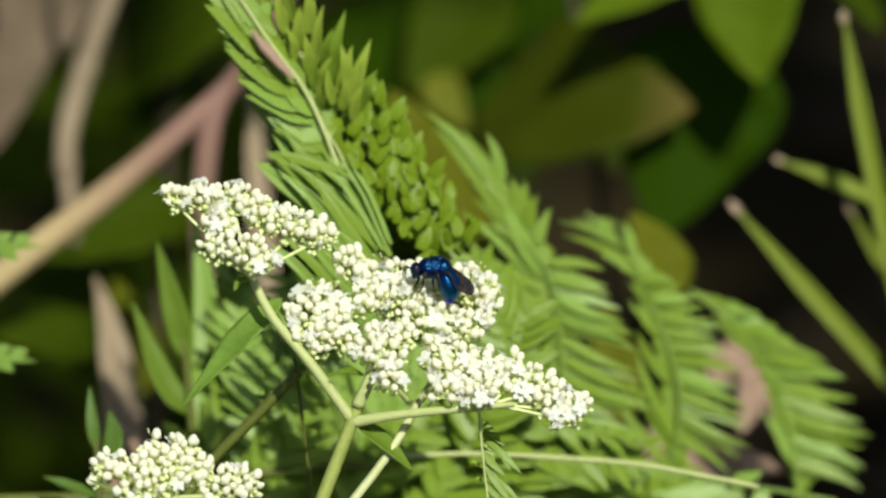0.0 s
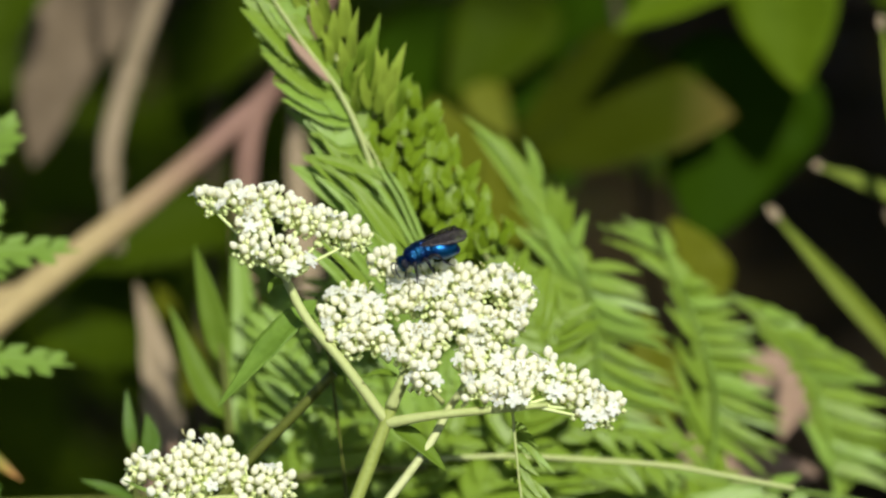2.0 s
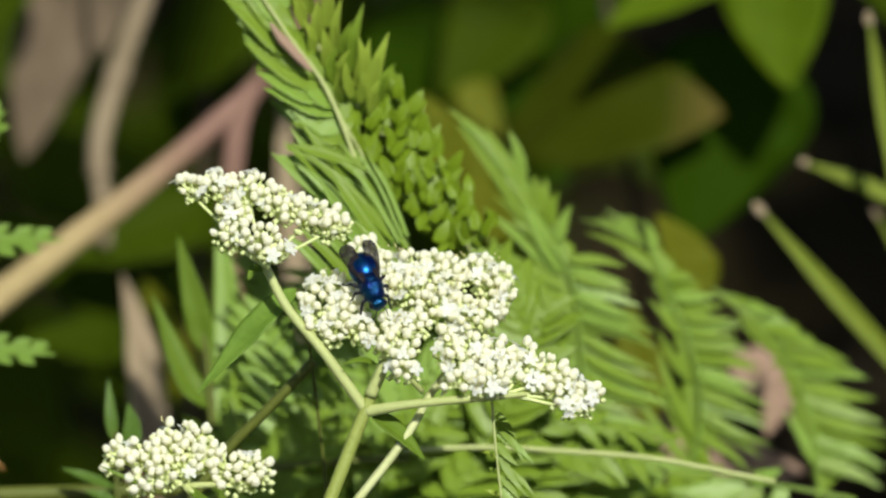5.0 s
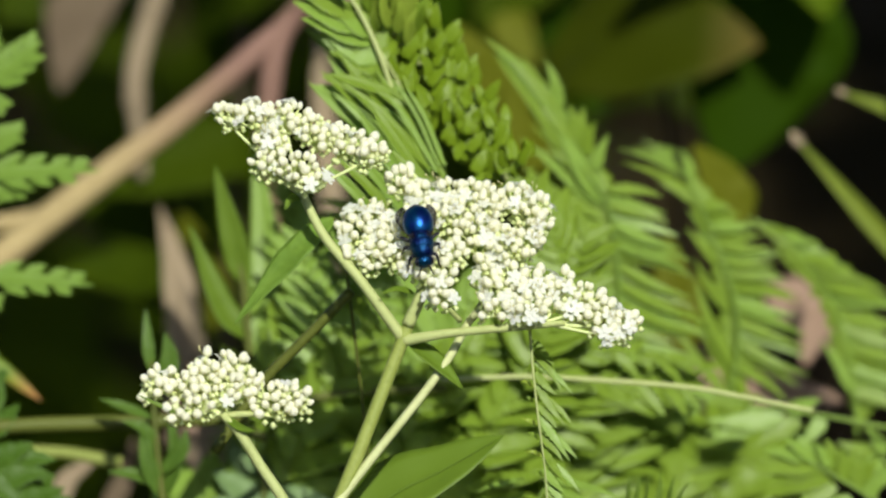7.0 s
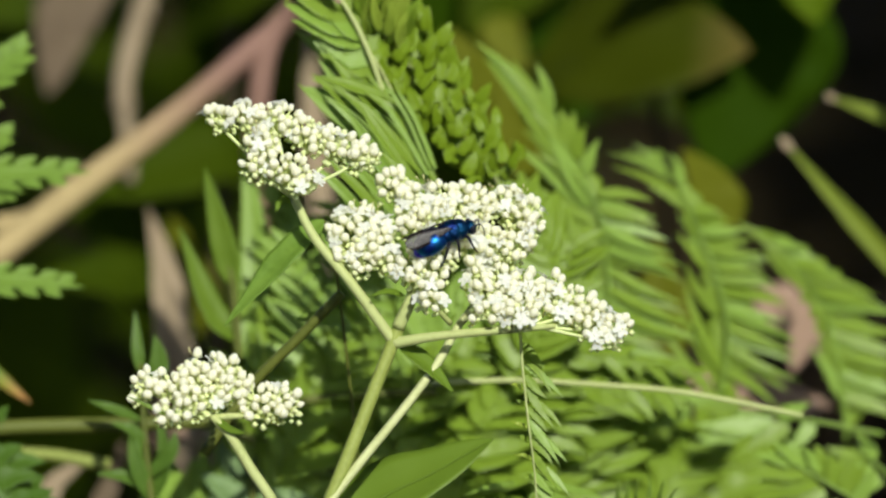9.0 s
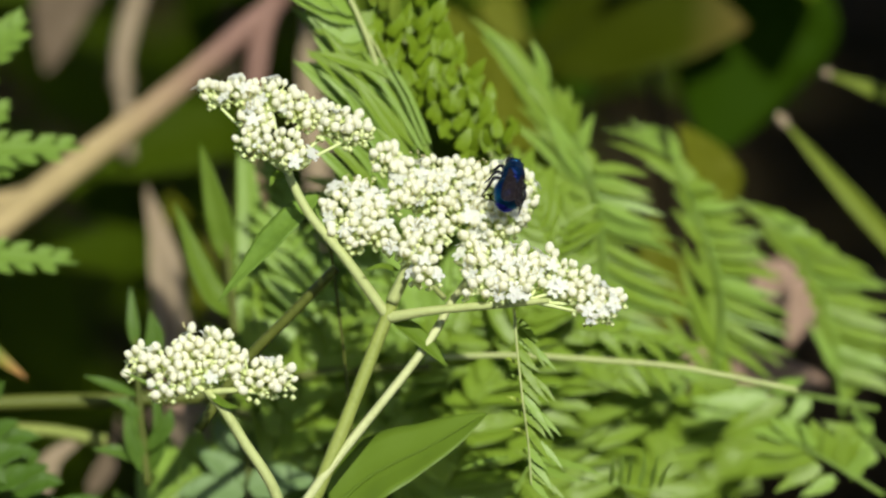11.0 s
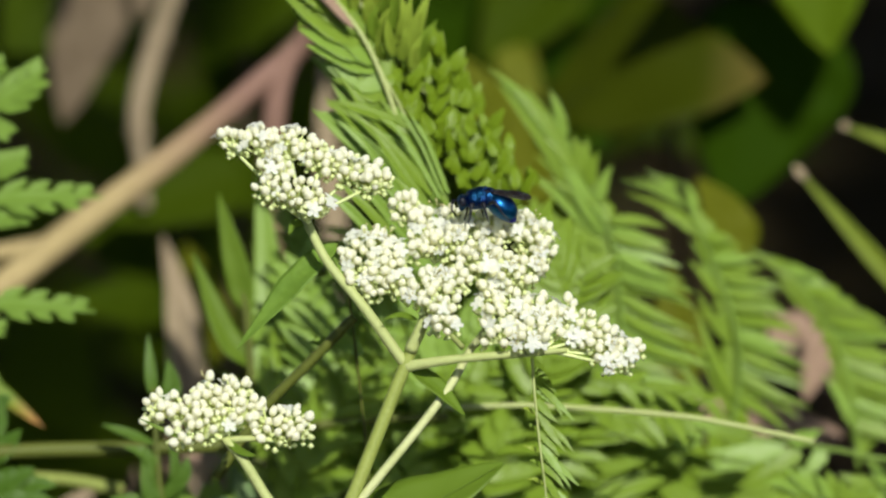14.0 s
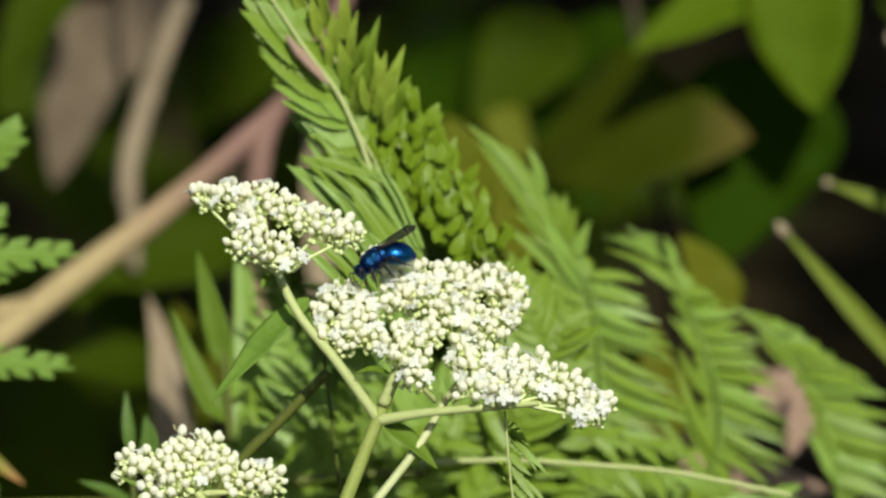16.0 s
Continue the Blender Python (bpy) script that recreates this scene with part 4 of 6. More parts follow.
pinna_frond("low fern frond with broad lobed leaflets", [at(72.4, -28.9, 88.0), at(62.4, -27.0, 88.0), at(55.1, -25.9, 88.0), at(46.0, -24.4, 88.0), at(35.1, -21.0, 88.0)], [(at(55.5, -26.2, 86.0), at(61.3, -23.6, 85.2), 3.0), (at(54.6, -26.6, 86.0), at(40.6, -27.9, 85.2), 4.2), (at(50.7, -27.8, 86.0), at(42.3, -31.6, 85.2), 4.0), (at(49.1, -25.3, 86.0), at(39.3, -23.2, 85.2), 2.6), (at(57.3, -27.5, 86.0), at(48.5, -33.2, 85.2), 3.7), (at(45.9, -24.6, 86.0), at(36.7, -21.3, 85.2), 2.6), (at(61.4, -26.8, 86.0), at(56.6, -32.6, 85.2), 3.0), (at(40.5, -23.7, 86.0), at(31.3, -24.5, 85.2), 3.2), (at(41.4, -24.6, 86.0), at(34.0, -28.6, 85.2), 3.3)], (FERN_DEEP, FERN), 404)
pinna_frond("low fern frond with broad lobed leaflets", [at(72.7, -42.4, 78.0), at(65.4, -37.9, 78.0), at(58.2, -33.8, 78.0), at(54.6, -31.6, 78.0)], [(at(58.1, -33.3, 76.0), at(50.0, -32.5, 75.2), 3.1), (at(59.9, -34.7, 76.0), at(49.4, -35.9, 75.2), 3.3), (at(61.3, -36.5, 76.0), at(50.3, -39.5, 75.2), 3.3), (at(62.6, -37.8, 76.0), at(54.3, -42.2, 75.2), 3.3), (at(59.0, -33.3, 76.0), at(54.3, -29.6, 75.2), 2.5), (at(61.7, -34.7, 76.0), at(58.8, -30.1, 75.2), 2.7), (at(64.0, -36.9, 76.0), at(63.3, -31.0, 75.2), 2.8), (at(65.8, -37.8, 76.0), at(67.7, -31.8, 75.2), 3.0), (at(67.1, -39.6, 76.0), at(71.3, -34.1, 75.2), 3.0), (at(64.9, -39.6, 76.0), at(58.8, -42.6, 75.2), 3.1)], (FERN_DEEP, FERN), 405)
pinna_frond("low fern frond with broad lobed leaflets", [at(77.3, -39.3, 92.0), at(72.7, -34.7, 92.0), at(68.1, -31.1, 92.0)], [(at(69.8, -32.8, 90.0), at(63.2, -30.9, 89.2), 2.7), (at(71.2, -34.7, 90.0), at(64.1, -34.1, 89.2), 2.7), (at(71.7, -32.8, 90.0), at(68.2, -28.6, 89.2), 2.4), (at(72.6, -36.5, 90.0), at(66.9, -38.2, 89.2), 2.7)], (FERN_DEEP, FERN), 406)
pinna_frond("low fern frond with narrow leaflets", [at(13.5, -41.0, 40.0), at(16.5, -36.2, 40.0), at(23.1, -38.5, 40.0), at(38.7, -40.9, 40.0)], [(at(16.5, -35.3, 38.0), at(27.2, -37.4, 34.0), 1.5), (at(16.9, -36.6, 38.0), at(24.6, -39.4, 34.0), 1.7), (at(28.2, -39.6, 38.0), at(28.5, -34.9, 34.0), 0.9), (at(29.5, -39.6, 38.0), at(30.0, -34.3, 34.0), 0.9), (at(30.8, -39.6, 38.0), at(31.5, -34.0, 34.0), 0.9), (at(32.6, -39.8, 38.0), at(33.1, -34.0, 34.0), 1.0), (at(34.3, -39.8, 38.0), at(35.4, -34.3, 34.0), 1.0), (at(35.6, -40.0, 38.0), at(37.6, -35.4, 34.0), 1.1), (at(12.6, -35.3, 38.0), at(5.6, -36.5, 34.0), 0.9), (at(18.7, -39.6, 38.0), at(17.7, -35.6, 34.0), 0.8)], (FERN_DEEP,), 407, 0.3)
# slender hanging frond with fine drooping leaflets, some of them curled and yellowish
pinna_frond("slender hanging fern frond with fine drooping leaflets", [at(12.9, -12.1, 6.0), at(13.4, -18.2, 6.0), at(14.2, -25.4, 6.0), at(15.1, -32.1, 6.0), at(15.6, -38.4, 6.0)], [(at(13.4, -13.6, 8.0), at(16.6, -17.3, 7.0), 1.5), (at(13.5, -15.2, 8.0), at(17.8, -21.3, 7.0), 1.5), (at(13.6, -16.8, 8.0), at(19.0, -21.7, 7.0), 1.5), (at(13.8, -18.4, 8.0), at(17.0, -22.1, 7.0), 1.5), (at(13.9, -20.0, 8.0), at(18.2, -26.1, 7.0), 1.5), (at(14.1, -21.6, 8.0), at(19.4, -26.5, 7.0), 1.5), (at(14.2, -23.2, 8.0), at(17.4, -26.9, 7.0), 1.5), (at(14.3, -24.8, 8.0), at(18.6, -30.8, 7.0), 1.5), (at(14.5, -26.4, 8.0), at(19.9, -31.3, 7.0), 1.5), (at(14.6, -28.0, 8.0), at(17.8, -31.7, 7.0), 1.5), (at(14.8, -29.6, 8.0), at(19.0, -35.6, 7.0), 1.5), (at(14.9, -31.2, 8.0), at(20.3, -36.1, 7.0), 1.5), (at(15.0, -32.8, 8.0), at(18.2, -36.5, 7.0), 1.5), (at(15.2, -34.4, 8.0), at(19.5, -40.4, 7.0), 1.5), (at(15.3, -36.0, 8.0), at(20.7, -40.9, 7.0), 1.5), (at(15.5, -37.6, 8.0), at(18.6, -41.3, 7.0), 1.5)], (FERN, FERN_DEEP), 408, 0.3, STEM, 0.02, 0.45, 0.2, 0.7)
pinna_frond("thin frond tip with small curled yellowish leaflets", [at(12.9, -14.4, 7.0), at(13.4, -18.2, 7.0), at(14.1, -25.4, 7.0), at(15.0, -32.1, 7.0), at(15.5, -38.4, 7.0)], [(at(13.5, -20.5, 7.0), at(11.6, -19.8, 6.0), 0.8), (at(14.0, -22.9, 7.0), at(12.4, -22.0, 6.0), 0.7), (at(14.2, -26.1, 7.0), at(11.3, -25.2, 6.0), 0.8), (at(14.5, -28.3, 7.0), at(12.5, -27.2, 6.0), 0.8), (at(14.8, -30.9, 7.0), at(12.1, -30.2, 6.0), 0.8), (at(15.2, -33.8, 7.0), at(13.4, -33.4, 6.0), 0.8)], (FERN_YOUNG, FERN), 409, 0.12, STEM, 0.25, 0.3, 0.5, 0.8)
# low fronds
frond(G, [at(0.4, -49.4, 60.0), at(3.9, -37.9, 62.0), at(8.3, -26.4, 66.0), at(15.5, -16.7, 70.0)], 15, 15, 12, FERN, 58, seed=15, taper=0.3)
frond(G, [at(18.3, -51.8, 75.0), at(22.9, -41.1, 78.0), at(27.4, -30.3, 80.0), at(35.6, -20.4, 84.0)], 16, 15, 12, FERN, 58, seed=16, taper=0.3)
frond(G, [at(33.2, -54.3, 90.0), at(35.9, -43.4, 92.0), at(40.6, -33.4, 95.0), at(49.0, -23.4, 100.0)], 16, 15, 12, FERN, 58, seed=17, taper=0.3)
frond(G, [at(2.1, -30.8, 98.0), at(11.3, -21.6, 98.0), at(20.4, -15.2, 98.0), at(33.3, -12.4, 100.0)], 14, 14, 12, FERN, 58, seed=18, taper=0.3)
frond(G, [at(18.2, -16.7, 70.0), at(25.3, -16.2, 70.0), at(33.4, -17.2, 70.0), at(41.0, -18.6, 70.0)], 6, 6, 8, FERN, 32, seed=19, taper=0.6)
frond(G, [at(-14.1, -44.9, 80.0), at(-17.8, -32.3, 84.0), at(-21.6, -21.5, 88.0), at(-25.4, -8.8, 92.0)], 16, 16, 16, FERN_DEEP, 52, seed=20, taper=0.3)
frond(G, [at(-30.8, -45.5, 95.0), at(-25.4, -32.7, 98.0), at(-18.2, -21.7, 100.0), at(-10.9, -12.5, 104.0)], 16, 16, 16, FERN_DEEP, 52, seed=22, taper=0.3)
frond(G, [at(-44.4, -49.9, 70.0), at(-39.1, -41.0, 72.0), at(-30.2, -35.7, 74.0), at(-21.3, -34.0, 78.0)], 13, 13, 13, FERN_DEEP, 55, seed=23, taper=0.3)
frond(G, [at(-10.6, -21.5, 85.0), at(-16.1, -12.4, 86.0), at(-20.7, -2.4, 88.0), at(-25.4, 9.4, 90.0)], 12, 12, 14, FERN_DEEP, 36, kinds=(LEAFLETS_SLIM, LEAFLETS_SLIM), seed=24, taper=0.4)
frond(G, [at(9.4, -54.1, 85.0), at(13.1, -43.3, 88.0), at(18.5, -32.5, 92.0), at(25.9, -22.5, 96.0)], 15, 15, 16, FERN_DEEP, 56, seed=27, taper=0.3)

for k, axis in enumerate(([at(-5.4, -56.2, 130.0), at(0.3, -43.1, 132.0), at(7.8, -29.8, 134.0), at(19.2, -18.4, 136.0)], [at(13.5, -52.4, 130.0), at(21.1, -39.2, 132.0), at(28.7, -27.9, 134.0), at(35.3, -21.2, 136.0)], [at(30.7, -54.5, 135.0), at(40.2, -43.1, 136.0), at(49.7, -36.5, 138.0), at(59.3, -33.6, 140.0)],
                          [at(-20.4, -56.0, 125.0), at(-24.2, -44.8, 126.0), at(-27.1, -33.6, 128.0), at(-31.9, -22.3, 130.0)], [at(-3.3, -21.2, 70.0), at(0.3, -14.0, 70.0), at(7.4, -6.8, 70.0), at(14.6, 0.3, 72.0)], [at(-12.8, -20.0, 110.0), at(-10.9, -10.7, 110.0), at(-9.1, -1.4, 110.0), at(-5.4, 9.7, 110.0)])):
    frond(G, axis, 16, 16, 15, FERN if k < 3 else FERN_DEEP, 56, seed=50 + k, taper=0.35)


for k, (axis, mat) in enumerate((([at(22.5, -12.1, 62.0), at(19.3, -4.1, 62.0), at(16.7, 3.0, 62.0), at(13.1, 10.1, 62.0)], FERN),
                                ([at(0.3, -19.5, 75.0), at(-5.1, -10.5, 74.0), at(-10.6, -1.5, 73.0), at(-15.1, 6.6, 73.0)], FERN_DEEP),
                                ([at(12.7, -21.0, 64.0), at(16.3, -12.1, 62.0), at(20.2, -4.1, 62.0), at(22.4, 2.1, 62.0)], FERN),
                                ([at(-17.6, -26.6, 70.0), at(-19.4, -16.7, 69.0), at(-21.2, -6.9, 69.0), at(-23.0, 1.1, 69.0)], FERN_DEEP),
                                ([at(-5.2, -32.5, 90.0), at(-7.0, -22.4, 90.0), at(-10.7, -12.4, 90.0), at(-14.4, -5.1, 90.0)], FERN_DEEP),
                                ([at(16.4, -28.3, 72.0), at(22.7, -22.9, 72.0), at(29.9, -21.1, 72.0), at(38.8, -22.0, 72.0)], FERN))):
    frond(G, axis, 11, 11, 12, mat, 50, seed=70 + k, taper=0.4, kinds=(LEAFLETS_BROAD, LEAFLETS_BROAD))


for k, axis in enumerate(([at(-25.0, -38.2, 69.0), at(-21.5, -28.3, 67.0), at(-16.3, -18.9, 66.0), at(-11.0, -10.8, 66.0)], [at(-9.0, -39.0, 69.0), at(-5.0, -29.1, 68.0), at(0.2, -20.5, 67.0), at(7.8, -14.2, 67.0)], [at(5.3, -38.9, 71.0), at(9.3, -29.0, 70.0), at(14.5, -21.3, 69.0), at(22.1, -16.3, 69.0)],
                          [at(-30.1, -32.1, 72.0), at(-27.9, -23.1, 71.0), at(-24.8, -15.0, 70.0), at(-20.9, -6.9, 70.0)], [at(-16.2, -41.0, 74.0), at(-14.4, -31.1, 73.0), at(-11.8, -23.0, 72.0), at(-7.4, -15.8, 72.0)], [at(18.0, -40.8, 78.0), at(21.5, -31.7, 77.0), at(26.8, -25.4, 76.0), at(34.0, -21.7, 76.0)])):
    frond(G, axis, 13, 13, 8, FERN, 50, seed=90 + k, taper=0.35, kinds=(LEAFLETS_BROAD, LEAFLETS_BROAD), stalk=0.35)


def lobed_frond():
    """A fern with long lobed leaflets that reaches in at the edge."""
    pts = [at(-80.8, -17.9, 76.0), at(-79.1, -3.5, 76.0), at(-78.2, 10.9, 75.0), at(-77.8, 26.1, 75.0), at(-77.3, 37.8, 75.0)]
    top = thing("fern_frond", pts[0], "fern frond with long separate lobed leaflets", "fern", "fern fronds")
    part("rachis", tube("rachis", pts, (0.7, 0.3), pts[0], 16, 6), STEM, top)
    for line, wide in (([at(-76.8, -4.8, 75.0), at(-66.0, -4.8, 75.0), at(-55.4, -5.8, 75.0)], 5.2), ([at(-76.8, 11.4, 75.0), at(-66.0, 12.3, 75.0), at(-54.4, 12.5, 75.0)], 5.6), ([at(-75.9, 15.9, 75.0), at(-71.4, 17.2, 75.0), at(-66.2, 19.0, 75.0)], 4.2), ([at(-75.9, 8.7, 75.0), at(-70.5, 9.1, 75.0), at(-64.7, 9.4, 75.0)], 3.4), ([at(-75.9, 24.8, 75.0), at(-69.7, 28.5, 75.0), at(-63.6, 33.1, 75.0)], 6.0), ([at(-75.9, 24.0, 75.0), at(-72.3, 23.5, 75.0), at(-69.2, 22.3, 75.0)], 3.4), ([at(-75.9, -8.4, 75.0), at(-73.2, -8.6, 75.0), at(-69.8, -8.4, 75.0)], 3.2), ([at(-76.8, 29.3, 75.0), at(-73.3, 32.0, 75.0), at(-70.4, 34.0, 75.0)], 3.4)):
        part("leaflet", leaf("leaflet", line, wide * 0.55, "lance", pts[0], way(0.1, 0.5, -0.8), 20, 0.2, teeth=4, wave=0.05), LEAF_SERRATE, top)
        run = glide(line, 20)
        for k, (q, sign) in enumerate(((5, 1), (6, -1), (9, 1), (10, -1), (13, 1), (14, -1), (16, 1))):
            d = (run[q + 1] - run[q]).normalized()
            side = way(0.1, 0.5, -0.8).cross(d).normalized() * sign
            tip = run[q] + (d * 0.85 + side * 0.6) * (wide * (1.25 - q * 0.04) * MM)
            part("lobe", leaf("lobe", [run[q], run[q].lerp(tip, 0.5) + side * 0.0003, tip], wide * 0.42, "lance", pts[0], way(0.1 + 0.15 * sign, 0.5, -0.8), 10, 0.2, teeth=2, wave=0.04), LEAF_SERRATE, top)


lobed_frond()


def sprig(name, label, category, stem_pts, radii, leaves, mat, stem_mat=None, group=""):
    """A stem with leaves: (midrib, width, outline, teeth, material)."""
    base = stem_pts[0]
    top = thing(name, base, label, category, group)
    part("stem", tube("stem", stem_pts, radii, base, 20, 7), stem_mat or (BROWN_STEM if name == "broad_leaved_shrub" else STEM_OLIVE), top)
    rnd = random.Random(len(leaves) * 7 + int(abs(base.x) * 9999))
    for line, wide, shape, teeth, own in leaves:
        part("leaf", leaf("leaf", line, wide, shape, base, way(rnd.uniform(-0.35, 0.35), 0.5, -0.8), 18, 0.22, teeth, 0.06), own or mat, top)
    return top


# lance-leaved shoots beside the herb
sprig("lance_leaved_shoot", "shoot with slender lance-shaped green leaves", "plant", [at(-31.0, -41.4, 78.0), at(-30.5, -23.3, 78.0), at(-31.9, -5.3, 78.0), at(-32.8, 0.1, 78.0)], (0.9, 0.5),
      [([at(-31.7, -5.8, 78.0), at(-33.5, 1.9, 77.0), at(-36.3, 13.3, 76.0)], 4.2, "lance", 0, None), ([at(-31.0, -14.3, 78.0), at(-35.3, -8.9, 78.0), at(-40.5, 3.9, 78.0)], 4.4, "lance", 0, None),
       ([at(-30.6, -18.9, 80.0), at(-28.4, -3.5, 84.0), at(-30.3, 18.2, 86.0)], 5.5, "lance", 0, FERN_DEEP), ([at(-31.0, -10.7, 80.0), at(-25.7, -2.6, 84.0), at(-20.3, 7.3, 86.0)], 5, "lance", 0, FERN_DEEP)], LEAF)
sprig("serrate_leaf_shoot", "shoot with a serrated green leaf", "plant", [at(-10.7, -39.5, 30.0), at(-12.3, -22.2, 24.0), at(-14.6, -3.3, 18.0), at(-16.5, 5.2, 16.0)], (0.3, 0.2),
      [([at(-16.3, 4.7, 6.0), at(-22.1, -0.8, 4.0), at(-31.0, -11.2, 3.0)], 4.6, "lance", 16, LEAF_SERRATE), ([at(-14.6, -2.5, 18.0), at(-16.5, 1.8, 20.0), at(-19.1, 5.2, 22.0)], 4, "lance", 8, FERN_DEEP),
       ([at(-12.3, -11.9, 24.0), at(-15.7, -10.2, 22.0), at(-20.8, -10.2, 20.0)], 3.5, "lance", 6, FERN_DEEP)], FERN)
sprig("dark_shoot", "small shoot with narrow dark green leaves", "plant", [at(-43.6, -40.5, 55.0), at(-44.9, -28.1, 55.0), at(-45.5, -17.6, 56.0)], (0.6, 0.4),
      [([at(-45.5, -19.3, 56.0), at(-46.1, -14.9, 56.0), at(-46.5, -9.2, 57.0)], 2.0, "lance", 0, None), ([at(-44.0, -22.0, 56.0), at(-42.7, -17.6, 56.0), at(-43.4, -13.0, 56.0)], 3.2, "lance", 0, None),
       ([at(-45.3, -26.4, 55.0), at(-49.7, -24.6, 54.0), at(-53.7, -23.3, 54.0)], 1.8, "lance", 0, None), ([at(-44.9, -31.7, 55.0), at(-46.6, -28.1, 54.0), at(-50.1, -26.8, 54.0)], 2.2, "lance", 0, None),
       ([at(-44.4, -35.2, 55.0), at(-40.9, -31.6, 54.0), at(-40.0, -28.1, 54.0)], 2.6, "lance", 0, None), ([at(-44.0, -38.7, 55.0), at(-46.0, -33.4, 54.0), at(-47.0, -26.4, 54.0)], 2.8, "lance", 0, None), ([at(-43.6, -38.8, 56.0), at(-41.8, -33.4, 55.0), at(-42.7, -24.6, 55.0)], 2.6, "lance", 0, None), ([at(-44.0, -37.0, 56.0), at(-48.0, -35.2, 55.0), at(-52.4, -34.8, 55.0)], 2.4, "lance", 0, None)], material("shoot_green", (0.055, 0.115, 0.010), (0.095, 0.175, 0.022), 0.45, 90, 1200, 0.3, 0.3))

sprig("low_herb", "low herb with small dark round leaves", "plant", [at(-70.6, -53.1, 60.0), at(-66.3, -42.5, 62.0), at(-63.8, -35.5, 64.0)], (0.6, 0.4),
      [([at(-65.4, -40.8, 62.0), at(-63.2, -37.2, 62.0), at(-61.0, -35.4, 62.0)], 4.5, "ovate", 0, None), ([at(-66.3, -42.5, 62.0), at(-67.6, -38.1, 62.0), at(-68.1, -32.8, 62.0)], 5, "ovate", 0, None), ([at(-64.4, -38.9, 60.0), at(-61.7, -39.8, 60.0), at(-58.2, -39.3, 60.0)], 4.5, "ovate", 0, None),
       ([at(-66.1, -44.2, 60.0), at(-61.7, -43.3, 60.0), at(-57.3, -43.3, 60.0)], 4.5, "ovate", 0, None), ([at(-64.6, -35.5, 64.0), at(-65.5, -32.8, 64.0), at(-68.2, -30.6, 64.0)], 4, "ovate", 0, None), ([at(-61.6, -46.8, 58.0), at(-55.4, -44.1, 58.0), at(-51.0, -42.4, 58.0)], 4.5, "ovate", 0, None), ([at(-72.3, -29.6, 62.0), at(-69.2, -27.4, 62.0), at(-66.5, -24.3, 62.0)], 4.5, "ovate", 5, None), ([at(-71.3, -33.1, 60.0), at(-67.7, -32.2, 60.0), at(-64.2, -30.4, 60.0)], 4.5, "ovate", 5, None), ([at(-70.2, -37.4, 58.0), at(-66.7, -35.7, 58.0), at(-61.8, -34.8, 58.0)], 5.0, "ovate", 5, None), ([at(-68.4, -40.0, 57.0), at(-64.0, -39.2, 57.0), at(-59.1, -37.4, 57.0)], 5.0, "ovate", 5, None), ([at(-72.6, -26.1, 66.0), at(-70.8, -23.5, 66.0), at(-69.9, -19.9, 66.0)], 4.2, "ovate", 5, None), ([at(-71.9, -34.7, 56.0), at(-69.2, -37.4, 56.0), at(-65.7, -40.4, 56.0)], 4.5, "ovate", 5, None), ([at(-64.8, -41.8, 56.0), at(-60.4, -40.0, 56.0), at(-56.9, -40.0, 56.0)], 4.0, "ovate", 5, None), ([at(-73.7, -23.6, 70.0), at(-71.0, -20.9, 70.0), at(-68.8, -19.1, 70.0)], 3.8, "ovate", 5, None), ([at(-67.7, -34.8, 60.0), at(-65.1, -33.1, 60.0), at(-60.6, -33.1, 60.0)], 4.0, "ovate", 5, None)],
      material("low_herb_green", (0.035, 0.085, 0.006), (0.07, 0.14, 0.014), 0.5, 90, 1200, 0.3, 0.25))

sprig("yellow_tipped_shoot", "shoot with a green leaf yellowing at its tip", "plant", [at(-77.9, -26.8, 92.0), at(-77.0, -21.3, 92.0), at(-76.6, -15.8, 92.0)], (0.6, 0.4),
      [([at(-76.7, -16.3, 90.0), at(-71.4, -19.4, 90.0), at(-64.7, -24.5, 90.0)], 3.0, "lance", 0, LEAF_TURNING), ([at(-76.7, -15.8, 92.0), at(-74.3, -16.7, 92.0), at(-71.1, -19.5, 92.0)], 4.5, "lance", 0, LEAF)], LEAF)

# stems that cross behind the flowers
for label, pts, radii, mat in (
        ("olive green stem leaning among ferns", [at(-34.4, -30.6, 18.0), at(-27.5, -20.5, 17.0), at(-20.7, -13.5, 15.0), at(-13.7, -6.3, 13.0)], (0.9, 0.75), STEM_OLIVE),
        ("olive green stem lying across the ferns", [at(-80.3, -28.8, 62.0), at(-65.2, -27.7, 62.0), at(-47.4, -27.2, 62.0), at(-30.5, -26.4, 62.0)], (1.35, 1.2), STEM_OLIVE),
        ("short pale dry stem among ferns", [at(-68.1, -32.7, 95.0), at(-60.8, -33.1, 95.0), at(-52.1, -34.7, 95.0)], (0.95, 1.1), STEM_GREEN),
        ("olive green stem sloping below the flowers", [at(-30.8, -29.0, 72.0), at(-23.7, -31.3, 72.0), at(-12.9, -35.8, 74.0)], (0.9, 0.8), STEM_OLIVE),
        ("dark green stem below the flowers", [at(-20.8, -23.5, 66.0), at(-11.0, -22.4, 66.0), at(0.5, -22.0, 66.0)], (0.8, 0.7), STEM_OLIVE),
        ("pale green fern stem lying across", [at(-0.4, -20.3, 48.0), at(12.7, -19.8, 48.0), at(25.0, -20.4, 48.0), at(37.7, -21.4, 48.0), at(46.9, -23.0, 48.0), at(57.4, -25.1, 48.0)], (0.44, 0.4), STEM)):
    top = thing("stem", pts[0], label, "stem", "loose stems")
    part("stalk", tube("stalk", pts, radii, pts[0], 20, 8, 0.1), mat, top)


